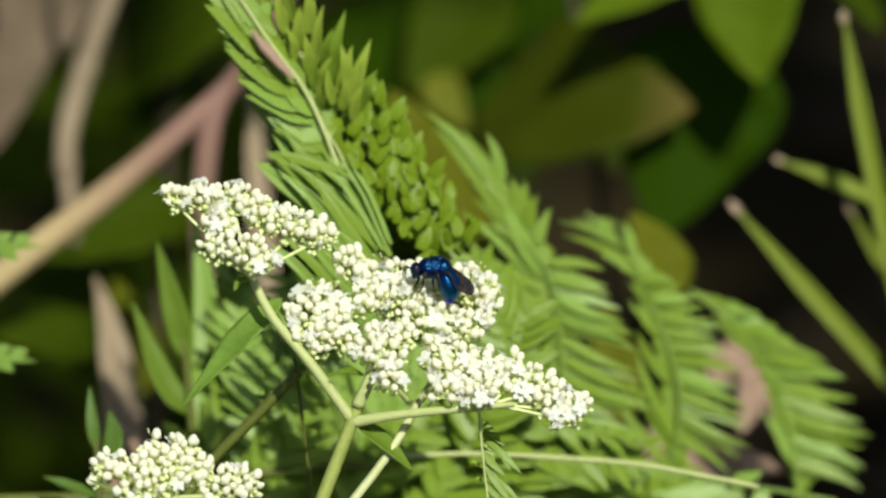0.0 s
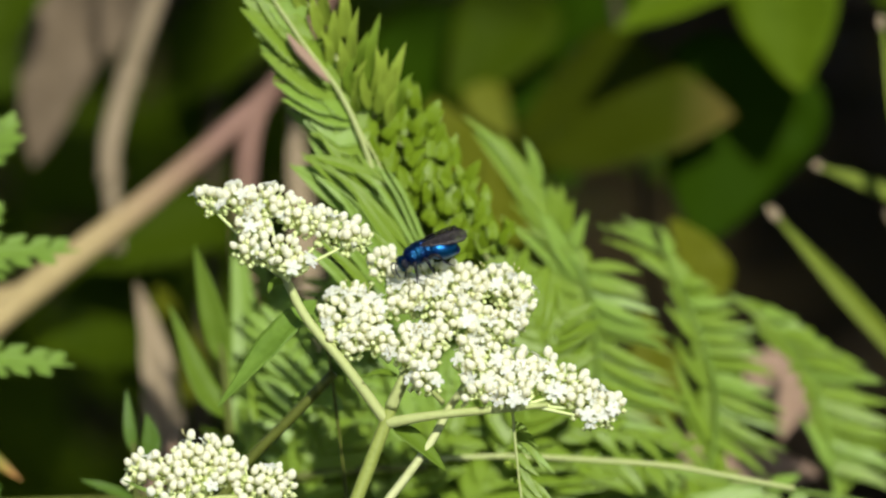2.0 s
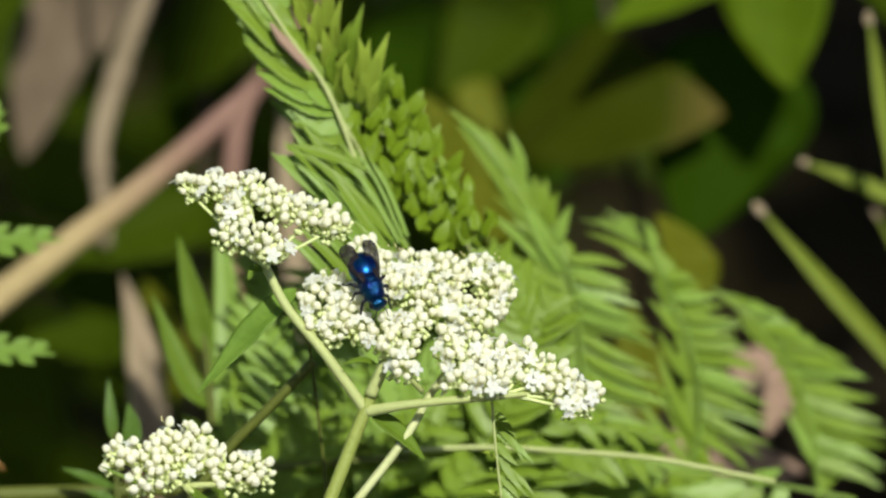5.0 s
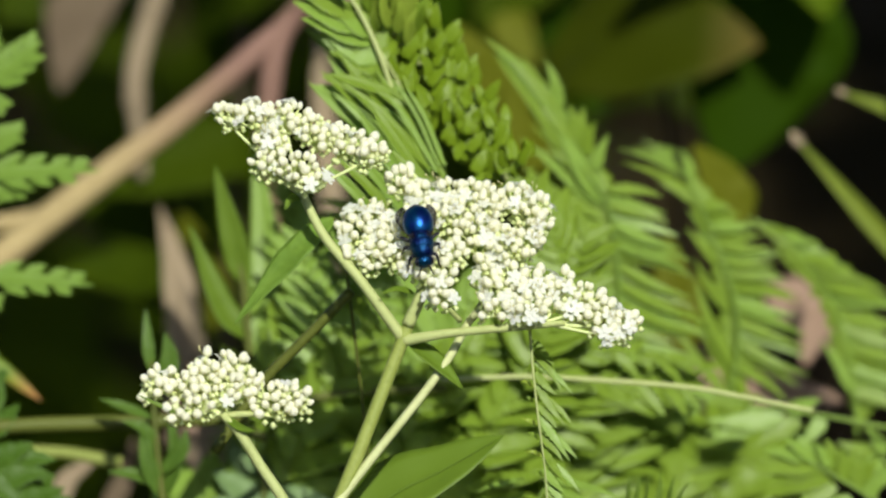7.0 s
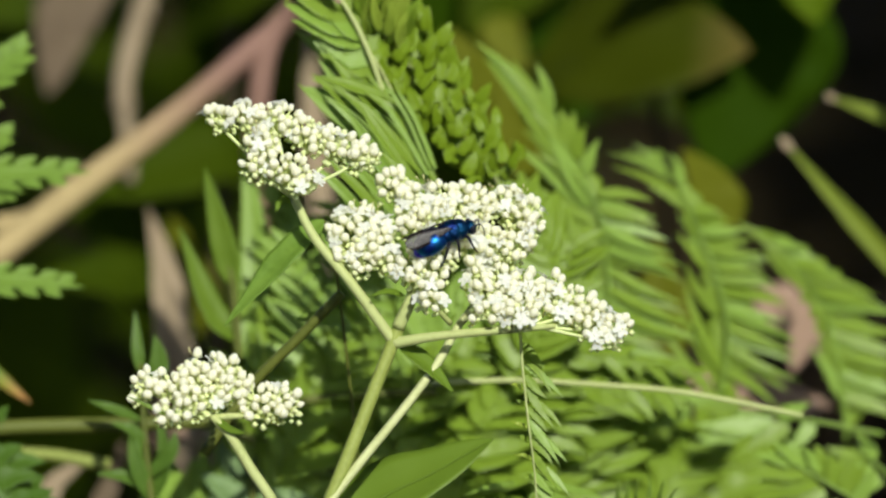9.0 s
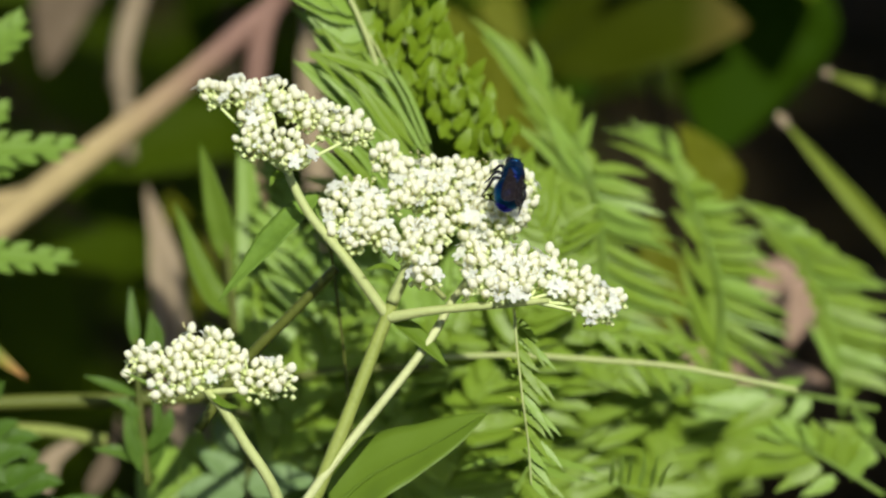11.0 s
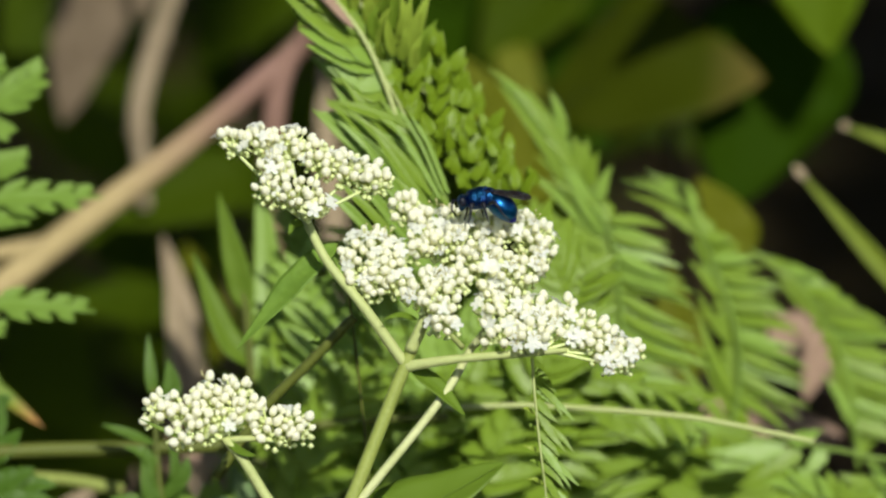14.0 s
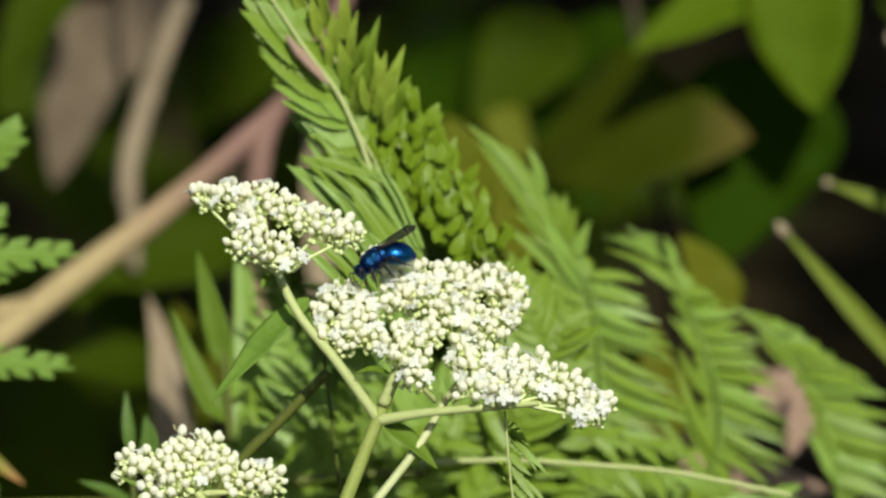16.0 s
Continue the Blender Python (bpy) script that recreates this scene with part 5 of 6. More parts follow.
# ---- forked tan branch, dry leaves, straw ----
def branch():
    pts = [at(-116.8, -32.6, 160.0), at(-82.2, -5.9, 165.0), at(-76.3, -1.4, 165.0), at(-61.7, 10.2, 165.0), at(-47.0, 21.3, 163.0), at(-32.4, 33.6, 160.0), at(-25.5, 39.8, 158.0), at(-18.6, 50.1, 150.0), at(-8.0, 70.6, 140.0)]
    top = thing("forked_branch", pts[0], "bare forked tan branch with pinkish bark", "branch")
    part("limb", tube("limb", pts, (3.3, 2.85, 2.4, 2.1, 1.6), pts[0], 50, 10, 0.12), TWIG, top)
    part("fork", tube("fork", [at(-26.3, 39.8, 158.0), at(-28.9, 33.1, 160.0), at(-30.1, 24.4, 163.0), at(-30.7, 13.8, 168.0), at(-29.9, -1.9, 175.0)], (1.8, 2.2, 2.0, 1.5), pts[0], 24, 10, 0.12), TWIG, top)
    part("fork", tube("fork", [at(-59.8, 12.6, 165.0), at(-67.6, 6.7, 166.0), at(-77.5, 4.2, 168.0), at(-91.3, 2.1, 170.0)], (1.3, 1.5, 1.7), pts[0], 16, 10, 0.12), TWIG, top)


branch()
for label, line, wide, mat in (
        ("broad grey-brown dry leaf hanging", [at(-61.3, 64.1, 262.0), at(-67.6, 47.1, 262.0), at(-71.7, 29.1, 262.0)], 15, DRY),
        ("grey-brown dry leaf in the thicket", [at(-50.0, 76.6, 258.0), at(-53.9, 63.8, 256.0), at(-57.6, 47.9, 254.0)], 12, DRY),
        ("long pale dry leaf standing on end", [at(-43.7, -46.2, 170.0), at(-44.4, -32.5, 170.0), at(-44.7, -16.9, 170.0), at(-46.4, -3.2, 170.0), at(-49.2, 7.6, 170.0)], 8, STRAW),
        ("tan dry leaf below the flowers", [at(-44.9, -33.3, 110.0), at(-42.1, -25.9, 110.0), at(-40.7, -18.5, 110.0)], 6, DRY_PINK),
        ("tan dry leaf below the flowers", [at(-34.7, -39.9, 140.0), at(-36.6, -33.3, 140.0), at(-41.4, -28.6, 142.0)], 5, STRAW),
        ("pale straw-coloured dry blade", [at(-18.9, -0.2, 205.0), at(-21.3, 22.9, 205.0), at(-22.3, 41.1, 205.0)], 4.5, STRAW),
        ("curled pinkish-brown dead leaf", [at(62.1, -9.0, 180.0), at(66.4, -12.0, 178.0), at(71.1, -16.5, 180.0)], 8.5, DRY_PINK),
        ("curled pinkish-brown dead leaf", [at(42.8, -21.4, 150.0), at(46.1, -22.5, 148.0), at(50.0, -23.8, 150.0)], 6, DRY_PINK),
        ("curled pinkish-brown dead leaf", [at(57.8, -6.1, 190.0), at(63.7, -12.1, 188.0), at(68.8, -19.0, 190.0)], 9, DRY_PINK),
        ("broad pinkish-brown dead leaf among the ferns", [at(51.7, -22.2, 150.0), at(58.4, -25.0, 150.0), at(68.0, -26.0, 150.0)], 9, DRY_PINK),
        ("broad pinkish-brown dead leaf among the ferns", [at(66.2, -6.8, 160.0), at(63.8, -13.6, 160.0), at(61.8, -20.4, 160.0)], 5.5, DRY_PINK),
        ("grey-beige dead leaf lying low", [at(-65.5, -45.6, 140.0), at(-63.6, -39.4, 140.0), at(-57.4, -34.6, 140.0)], 3.6, STRAW),
        ("grey-beige dead leaf lying low", [at(-57.9, -45.5, 150.0), at(-54.0, -38.7, 150.0), at(-52.6, -32.0, 150.0)], 3.4, DRY),
        ("small russet dead leaf", [at(21.2, -24.2, 90.0), at(23.9, -24.3, 89.0), at(27.2, -24.9, 90.0)], 2.6, DRY_PINK),
        ("curled pinkish-brown dead leaf", [at(41.5, -23.4, 150.0), at(45.3, -22.4, 148.0), at(51.2, -23.8, 150.0)], 5.5, DRY_PINK),
        ("pinkish-brown dead leaf below the ferns", [at(21.2, -34.7, 140.0), at(26.9, -30.9, 140.0), at(30.7, -33.7, 140.0)], 9, DRY_PINK)):
    top = thing("dead_leaf", line[0], label, "dead leaf", "dead leaves")
    part("blade", leaf("blade", line, wide, "ovate", line[0], way(0.2, 0.4, -0.9), 14, 0.35, 7, 0.15), mat, top)
    part("midrib", tube("midrib", [line[0] + (line[0] - line[1]) * 0.3, *line], (0.35, 0.25, 0.1), line[0] + way(0.2, 0.4, -0.9) * -0.0004, 14, 5), mat, top)
top = thing("dry_stalk", at(-46.3, 63.6, 240.0), "tan dry stalk hanging in the thicket", "stalk")
part("stalk", tube("stalk", [at(-46.3, 63.6, 240.0), at(-52.0, 48.1, 240.0), at(-56.4, 32.6, 240.0), at(-56.0, 22.3, 240.0), at(-55.2, 13.0, 240.0)], (2.0, 2.2, 1.5, 1.1), top.location.copy(), 24, 9, 0.15), STRAW, top)

for t in (0.3, 0.62):
    p = glide([at(-46.3, 63.6, 240.0), at(-52.0, 48.1, 240.0), at(-56.4, 32.6, 240.0), at(-56.0, 22.3, 240.0), at(-55.2, 13.0, 240.0)], 50)
    i = int(t * 50)
    part("node", tube("node", [p[i] - (p[i + 1] - p[i]) * 0.4, p[i + 1]], (2.2, 2.6, 2.1), top.location.copy(), 6, 9), STRAW, top, "swollen stalk node")

# ---- grass blades ----
for pts, wide in (([at(90.9, -18.5, 128.0), at(84.5, 13.6, 130.0), at(80.5, 34.4, 132.0), at(77.6, 51.5, 134.0)], 3.8), ([at(104.5, 8.7, 150.0), at(89.1, 17.6, 150.0), at(77.6, 23.0, 150.0), at(67.2, 26.9, 150.0)], 3.2),
                  ([at(103.2, -32.2, 138.0), at(88.2, -13.6, 140.0), at(72.9, 3.6, 140.0), at(58.9, 19.5, 140.0)], 3.8), ([at(98.5, -11.9, 168.0), at(88.9, 5.7, 170.0), at(81.1, 19.0, 170.0)], 2.2)):
    top = thing("grass_blade", pts[0], "broad green grass blade with a dried tip", "grass", "grass blades")
    part("blade", leaf("blade", pts[::1], wide * 0.82, "strap", pts[0], way(-0.4, 0.4, -0.8), 20, 0.35), GRASS, top)
    part("dry_tip", leaf("dry_tip", [pts[-1] + (pts[-2] - pts[-1]) * 0.13, pts[-1] + (pts[-1] - pts[-2]) * 0.02 + way(-0.4, 0.4, -0.8) * 0.0003], wide * 0.42, "lance", pts[0], way(-0.4, 0.4, -0.8), 8, 0.35), STRAW, top, "dried pale tip")

# ---- broad-leaved shrubs behind ----
sprig("broad_leaved_shrub", "shrub with broad yellowing leaves and green ones darkened for shade", "shrub", [at(60.0, -106.2, 330.0), at(48.0, -16.6, 300.0), at(41.0, 34.2, 262.0), at(36.0, 66.0, 258.0)], (1.6, 0.9),
      [([at(22.4, 41.6, 235.0), at(36.3, 37.7, 222.0), at(57.2, 36.8, 216.0)], 31, "ovate", 0, LEAF_BLOTCHED_SHADED), ([at(64.2, 50.2, 228.0), at(56.8, 34.0, 228.0), at(51.2, 13.5, 228.0)], 31, "ovate", 0, LEAF_SHADE_TONE),
       ([at(21.8, 63.4, 290.0), at(15.2, 52.4, 285.0), at(6.5, 41.6, 280.0)], 20, "ovate", 0, LEAF_SHADE_DARKENED), ([at(19.9, 55.1, 300.0), at(26.3, 41.9, 296.0), at(29.3, 24.6, 292.0)], 22, "ovate", 0, LEAF_SHADE_TONE),
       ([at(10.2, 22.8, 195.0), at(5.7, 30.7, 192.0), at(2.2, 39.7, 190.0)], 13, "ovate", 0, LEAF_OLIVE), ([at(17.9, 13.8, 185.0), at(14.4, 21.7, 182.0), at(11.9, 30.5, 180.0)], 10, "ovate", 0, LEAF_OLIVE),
       ([at(22.1, 52.9, 300.0), at(32.8, 57.1, 296.0), at(45.5, 62.2, 290.0)], 16, "ovate", 0, LEAF_SHADE_TONE), ([at(51.4, 3.9, 165.0), at(47.9, 10.8, 163.0), at(42.9, 18.0, 160.0)], 9.5, "ovate", 0, LEAF_OLIVE),
       ([at(11.7, 44.6, 270.0), at(13.8, 39.2, 268.0), at(17.9, 33.9, 266.0)], 8, "ovate", 0, LEAF_OLIVE), ([at(8.2, 19.0, 185.0), at(5.6, 27.8, 182.0), at(2.1, 36.6, 180.0)], 10, "ovate", 0, LEAF_OLIVE), ([at(-9.0, 40.7, 300.0), at(7.3, 50.5, 296.0), at(23.5, 54.7, 292.0)], 24, "ovate", 0, LEAF_SHADE_TONE)], LEAF_SHADE_DARKENED)
sprig("broad_leaved_shrub", "shrub with bright green pointed leaves", "shrub", [at(133.6, -103.1, 290.0), at(120.0, 5.0, 260.0), at(99.1, 66.4, 215.0), at(78.1, 81.1, 205.0)], (2.5, 1.2),
      [([at(63.8, 72.2, 205.0), at(66.2, 54.9, 202.0), at(67.9, 40.9, 200.0)], 20, "ovate", 0, LEAF_MID), ([at(63.9, 67.4, 208.0), at(49.7, 60.0, 204.0), at(35.1, 51.5, 200.0)], 12, "ovate", 0, LEAF_MID),
       ([at(84.8, 69.6, 240.0), at(86.5, 61.1, 236.0), at(92.4, 50.6, 232.0)], 12, "ovate", 0, LEAF_SHADE_DARKENED)], LEAF)
sprig("broad_leaved_shrub", "shrub with large leaves in a green darkened for shade", "shrub", [at(-45.3, -105.9, 330.0), at(-41.1, -16.4, 300.0), at(-38.5, 43.0, 290.0), at(-39.4, 65.4, 285.0)], (2.0, 1.0),
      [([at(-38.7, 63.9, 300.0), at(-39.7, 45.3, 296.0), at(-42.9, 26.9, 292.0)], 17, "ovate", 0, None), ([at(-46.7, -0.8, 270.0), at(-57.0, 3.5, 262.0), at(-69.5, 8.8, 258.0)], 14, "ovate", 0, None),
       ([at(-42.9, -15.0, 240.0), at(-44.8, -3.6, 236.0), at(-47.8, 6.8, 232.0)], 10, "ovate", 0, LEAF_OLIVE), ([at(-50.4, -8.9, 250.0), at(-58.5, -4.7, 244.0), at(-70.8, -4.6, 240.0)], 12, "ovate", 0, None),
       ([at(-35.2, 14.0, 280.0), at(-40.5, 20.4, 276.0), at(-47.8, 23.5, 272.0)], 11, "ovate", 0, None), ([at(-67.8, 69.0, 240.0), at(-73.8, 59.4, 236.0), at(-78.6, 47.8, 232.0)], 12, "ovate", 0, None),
       ([at(-30.5, 62.7, 285.0), at(-37.8, 51.6, 280.0), at(-47.2, 39.7, 276.0)], 20, "ovate", 0, None), ([at(-37.6, 20.0, 250.0), at(-50.0, 15.6, 246.0), at(-65.4, 10.3, 242.0)], 16, "ovate", 0, None), ([at(-74.4, 61.0, 300.0), at(-78.4, 49.9, 296.0), at(-83.5, 38.9, 292.0)], 18, "ovate", 0, None)], LEAF_SHADE_DARKENED)


sprig("yellow_leaf_shoot", "shoot with olive-yellow sunlit leaves behind ferns", "plant", [at(38.2, -31.8, 150.0), at(38.7, -18.4, 150.0), at(39.2, -8.7, 150.0)], (1.0, 0.6),
      [([at(39.2, -18.4, 150.0), at(39.2, -8.7, 150.0), at(38.2, 2.8, 150.0)], 9, "lance", 0, None), ([at(38.8, -20.3, 152.0), at(41.6, -12.6, 152.0), at(44.0, -3.9, 152.0)], 7, "lance", 0, None)], LEAF_OLIVE)
sprig("broad_leaved_herb", "low herb with broad soft light green leaves under ferns", "plant", [at(24.1, -53.4, 118.0), at(23.1, -46.8, 118.0), at(25.0, -40.3, 118.0)], (1.0, 0.6),
      [([at(20.2, -44.3, 112.0), at(21.1, -37.3, 112.0), at(24.8, -29.9, 112.0)], 9.0, "ovate", 6, None), ([at(28.7, -44.0, 116.0), at(30.5, -36.5, 116.0), at(36.1, -29.9, 116.0)], 9.0, "ovate", 6, FERN_DEEP), ([at(15.5, -43.7, 108.0), at(12.7, -36.3, 108.0), at(9.9, -28.9, 108.0)], 9.0, "ovate", 6, None), ([at(36.2, -44.5, 118.0), at(40.9, -37.5, 118.0), at(46.5, -33.7, 118.0)], 9.0, "ovate", 6, FERN_DEEP), ([at(25.1, -40.5, 124.0), at(33.6, -34.9, 124.0), at(42.9, -27.3, 124.0)], 8.0, "ovate", 6, None), ([at(6.2, -42.9, 112.0), at(5.3, -34.5, 112.0), at(7.1, -25.2, 112.0)], 8.0, "ovate", 6, FERN_DEEP), ([at(46.6, -44.2, 122.0), at(51.3, -39.5, 122.0), at(57.0, -37.6, 122.0)], 9.0, "ovate", 6, None), ([at(19.5, -35.0, 128.0), at(25.2, -28.4, 128.0), at(33.7, -24.6, 128.0)], 8.0, "ovate", 6, FERN_DEEP), ([at(-3.1, -40.2, 114.0), at(-1.2, -32.8, 114.0), at(3.4, -25.3, 114.0)], 8.0, "ovate", 6, None), ([at(-8.6, -41.9, 110.0), at(-9.6, -34.5, 110.0), at(-13.3, -27.1, 110.0)], 7.0, "ovate", 6, FERN_DEEP)], FERN)
sprig("shade_herb", "low herb with soft leaves tinted and lightened for bluish shade", "plant", [at(-29.0, -47.6, 70.0), at(-28.1, -40.5, 70.0), at(-29.0, -33.3, 70.0)], (0.8, 0.5),
      [([at(-29.0, -40.5, 70.0), at(-32.6, -37.8, 70.0), at(-36.6, -35.1, 70.0)], 5.0, "ovate", 7, None), ([at(-28.1, -38.7, 72.0), at(-23.7, -36.0, 72.0), at(-19.2, -34.7, 72.0)], 6.0, "ovate", 7, None), ([at(-28.4, -41.2, 66.0), at(-22.6, -39.9, 66.0), at(-17.3, -40.3, 66.0)], 6.0, "ovate", 7, None), ([at(-29.1, -36.1, 74.0), at(-31.8, -32.5, 74.0), at(-33.1, -29.0, 74.0)], 5.0, "ovate", 7, None), ([at(-28.2, -35.3, 76.0), at(-24.6, -31.7, 76.0), at(-21.0, -29.9, 76.0)], 5.0, "ovate", 7, None), ([at(-28.9, -42.2, 68.0), at(-34.3, -41.3, 68.0), at(-39.6, -42.2, 68.0)], 5.5, "ovate", 7, None), ([at(-27.5, -37.4, 84.0), at(-21.2, -32.8, 84.0), at(-14.8, -31.0, 84.0)], 5.0, "ovate", 7, None), ([at(-28.5, -33.8, 86.0), at(-26.7, -28.4, 86.0), at(-23.0, -24.7, 86.0)], 5.0, "ovate", 7, None)], LEAF_SHADE_TINTED)


# ---- blue wasp ----
def shell(name, deep, bright, rough=0.22, metal=0.85, pits=4500.0, bump=0.35):
    """Metallic cuticle, pitted, with a change of hue over the body."""
    mat = bpy.data.materials.new(name)
    mat.use_nodes = True
    n, link = mat.node_tree.nodes, mat.node_tree.links.new
    bsdf = n["Principled BSDF"]
    tex, spots, ramp, relief = n.new("ShaderNodeTexCoord"), n.new("ShaderNodeTexVoronoi"), n.new("ShaderNodeValToRGB"), n.new("ShaderNodeBump")
    tint = n.new("ShaderNodeTexNoise")
    tint.inputs["Scale"].default_value, tint.inputs["Detail"].default_value = 420, 3
    spots.inputs["Scale"].default_value = pits
    link(tex.outputs["Object"], spots.inputs["Vector"]); link(tex.outputs["Object"], tint.inputs["Vector"])
    ramp.color_ramp.elements[0].position, ramp.color_ramp.elements[1].position = 0.35, 0.68
    ramp.color_ramp.elements[0].color, ramp.color_ramp.elements[1].color = (*deep, 1), (*bright, 1)
    link(tint.outputs[0], ramp.inputs[0]); link(ramp.outputs[0], bsdf.inputs["Base Color"])
    relief.inputs["Strength"].default_value, relief.inputs["Distance"].default_value = bump, 0.0001
    link(spots.outputs["Distance"], relief.inputs["Height"]); link(relief.outputs[0], bsdf.inputs["Normal"])
    bsdf.inputs["Metallic"].default_value, bsdf.inputs["Roughness"].default_value = metal, rough
    return mat


BLUE = shell("metallic_blue_cuticle", (0.003, 0.008, 0.09), (0.003, 0.055, 0.125), 0.38, 0.88, 3400, 0.9)
BLUE_GLOSS = shell("glossy_blue_cuticle", (0.004, 0.018, 0.17), (0.003, 0.10, 0.20), 0.33, 0.88, 6000, 0.15)
VIOLET = shell("violet_blue_cuticle", (0.03, 0.012, 0.26), (0.02, 0.03, 0.34), 0.28, 0.9, 6000, 0.12)
BLACK = material("black_cuticle", (0.005, 0.005, 0.008), (0.012, 0.012, 0.018), 0.4, 600, 4000, 0.2)
EYE = material("dark_eye", (0.006, 0.008, 0.014), (0.015, 0.016, 0.025), 0.3, 900, 6000, 0.1, spec=0.15, vary=0.1)
WING = bpy.data.materials.new("smoky_wing")
WING.use_nodes = True
wn = WING.node_tree
wb = wn.nodes["Principled BSDF"]
wv = wn.nodes.new("ShaderNodeTexVoronoi"); wv.feature = "DISTANCE_TO_EDGE"; wv.inputs["Scale"].default_value = 700
wc = wn.nodes.new("ShaderNodeTexCoord"); wn.links.new(wc.outputs["Object"], wv.inputs["Vector"])
wr = wn.nodes.new("ShaderNodeMapRange"); wr.inputs[1].default_value, wr.inputs[2].default_value, wr.inputs[3].default_value, wr.inputs[4].default_value = 0.02, 0.06, 0.92, 0.62
wn.links.new(wv.outputs[0], wr.inputs[0]); wn.links.new(wr.outputs[0], wb.inputs["Alpha"])
wb.inputs["Specular IOR Level"].default_value = 0.25
wb.inputs["Base Color"].default_value, wb.inputs["Roughness"].default_value = (0.020, 0.015, 0.017, 1), 0.42


def egg(name, rx, ry, rz, c=(0, 0, 0), rings=14, sides=20, point=0.0, flat=0.0, blunt=1.0):
    """An ovoid along x; point narrows its rear (-x) end, flat flattens its underside."""
    verts, faces = [], []
    for i in range(rings + 1):
        a = math.pi * i / rings
        for j in range(sides):
            b = 2 * math.pi * j / sides
            x, r = math.cos(a), max(0.0, math.sin(a)) ** blunt
            k = 1 - point * max(0.0, -x) ** 1.5
            z = r * k * math.sin(b)
            if z < 0:
                z *= 1 - flat
            verts.append(((c[0] + rx * x) * MM, (c[1] + ry * r * k * math.cos(b)) * MM, (c[2] + rz * z) * MM))
    for i in range(rings):
        for j in range(sides):
            p, q = i * sides + j, i * sides + (j + 1) % sides
            faces.append((p, p + sides, q + sides, q))
    return mesh(name, verts, faces)


def joined(name, meshes):
    bm = bmesh.new()
    for me in meshes:
        bm.from_mesh(me)
    me = bpy.data.meshes.new(name)
    bm.to_mesh(me)
    bm.free()
    me.polygons.foreach_set("use_smooth", [True] * len(me.polygons))
    return me


def limbs(pts, radii, n=10):
    return tube("leg", [Vector(p) * MM for p in pts], radii, Vector(), n, 6)


def wing_mesh(length, wide, side):
    """A wing lying back along -x from its hinge, with thickness."""
    n, cols = 12, 5
    verts, faces = [], []
    for layer in (0, 1):
        for i in range(n + 1):
            s = i / n
            half = wide * (0.12 + 0.88 * math.sin(math.pi * min(1, s * 0.62 + 0.02)) ** 1.2) * (1 - max(0, s - 0.8) ** 2 * 14) ** 0.5 if s < 0.98 else wide * 0.35
            for j in range(cols):
                c = j / (cols - 1)
                verts.append((-length * s * MM, side * (half * 0.38 - c * half * 0.8) * MM, (0.05 * math.sin(c * 9) - layer * 0.04 - 0.12 * c) * MM))
    k = (n + 1) * cols
    for i in range(n):
        for j in range(cols - 1):
            a = i * cols + j
            faces.append((a, a + 1, a + cols + 1, a + cols))
            faces.append((k + a + cols, k + a + cols + 1, k + a + 1, k + a))
        a = i * cols
        faces.append((a, a + cols, k + a + cols, k + a))
        a = i * cols + cols - 1
        faces.append((k + a, k + a + cols, a + cols, a))
    return mesh("wing", verts, faces)


def wasp():
    top = tagged(new("wasp"), "metallic blue wasp with smoky wings on white flowers", "wasp")
    part("thorax", joined("thorax", [egg("t", 1.5, 1.65, 1.6, (0.75, 0, 0.0)), egg("t", 1.7, 1.85, 1.75, (-0.25, 0, 0.05)), egg("t", 1.4, 1.75, 1.6, (-1.4, 0, -0.05)), egg("t", 0.6, 0.9, 0.3, (-0.9, 0, 1.45))]), BLUE, top)
    head = part("head", joined("head", [egg("h", 0.85, 1.3, 1.15, (2.55, 0, -0.25)), egg("h", 0.45, 0.6, 0.6, (1.9, 0, -0.1)), egg("h", 0.45, 0.6, 0.5, (2.75, 0, -1.1))]), BLUE, top)
    for s in (1, -1):
        part("eye", egg("eye", 0.5, 0.32, 0.75, (2.65, 1.1 * s, -0.1), 8, 10), EYE, head, "dark oval eye")
        part("antenna", limbs([(3.2, 0.3 * s, -0.2), (3.9, 0.7 * s, 0.2), (4.3, 1.0 * s, -0.8), (4.1, 1.2 * s, -1.8)], (0.12, 0.1, 0.08)), BLACK, head)
    for x, reach, back in ((1.0, 1.9, 0.9), (-0.1, 2.4, -0.4), (-1.0, 2.6, -1.9)):
        for s in (1, -1):
            part("leg", limbs([(x, 0.9 * s, -0.9), (x + back * 0.5, reach * s, -0.6), (x + back, (reach + 0.3) * s, -2.3), (x + back * 1.5, (reach + 0.6) * s, -3.3)], (0.3, 0.26, 0.16, 0.09), 14), BLACK, top)
    belly = tagged(new("abdomen", joined("abdomen", [egg("a", 2.65, 2.3, 2.1, (-2.4, 0, 0), 22, 24, 0.10, 0.3, 0.74), egg("a", 0.6, 0.8, 0.8, (-0.2, 0, 0))])), "glossy deep blue rounded abdomen")
    belly.data.materials.append(BLUE_GLOSS)
    belly.parent = top
    part("abdomen_tip", egg("abdomen_tip", 0.95, 1.4, 1.1, (-4.55, 0, -0.2), 10, 16, 0.4, 0.3), VIOLET, belly, "violet tip of the abdomen")
    wings = []
    for s in (1, -1):
        w = new("wing", wing_mesh(7.4, 3.1, s))
        w.data.materials.append(WING)
        w.parent = top
        wings.append(tagged(w, "smoky translucent folded wing"))
    return top, belly, wings


WASP, BELLY, WINGS = wasp()


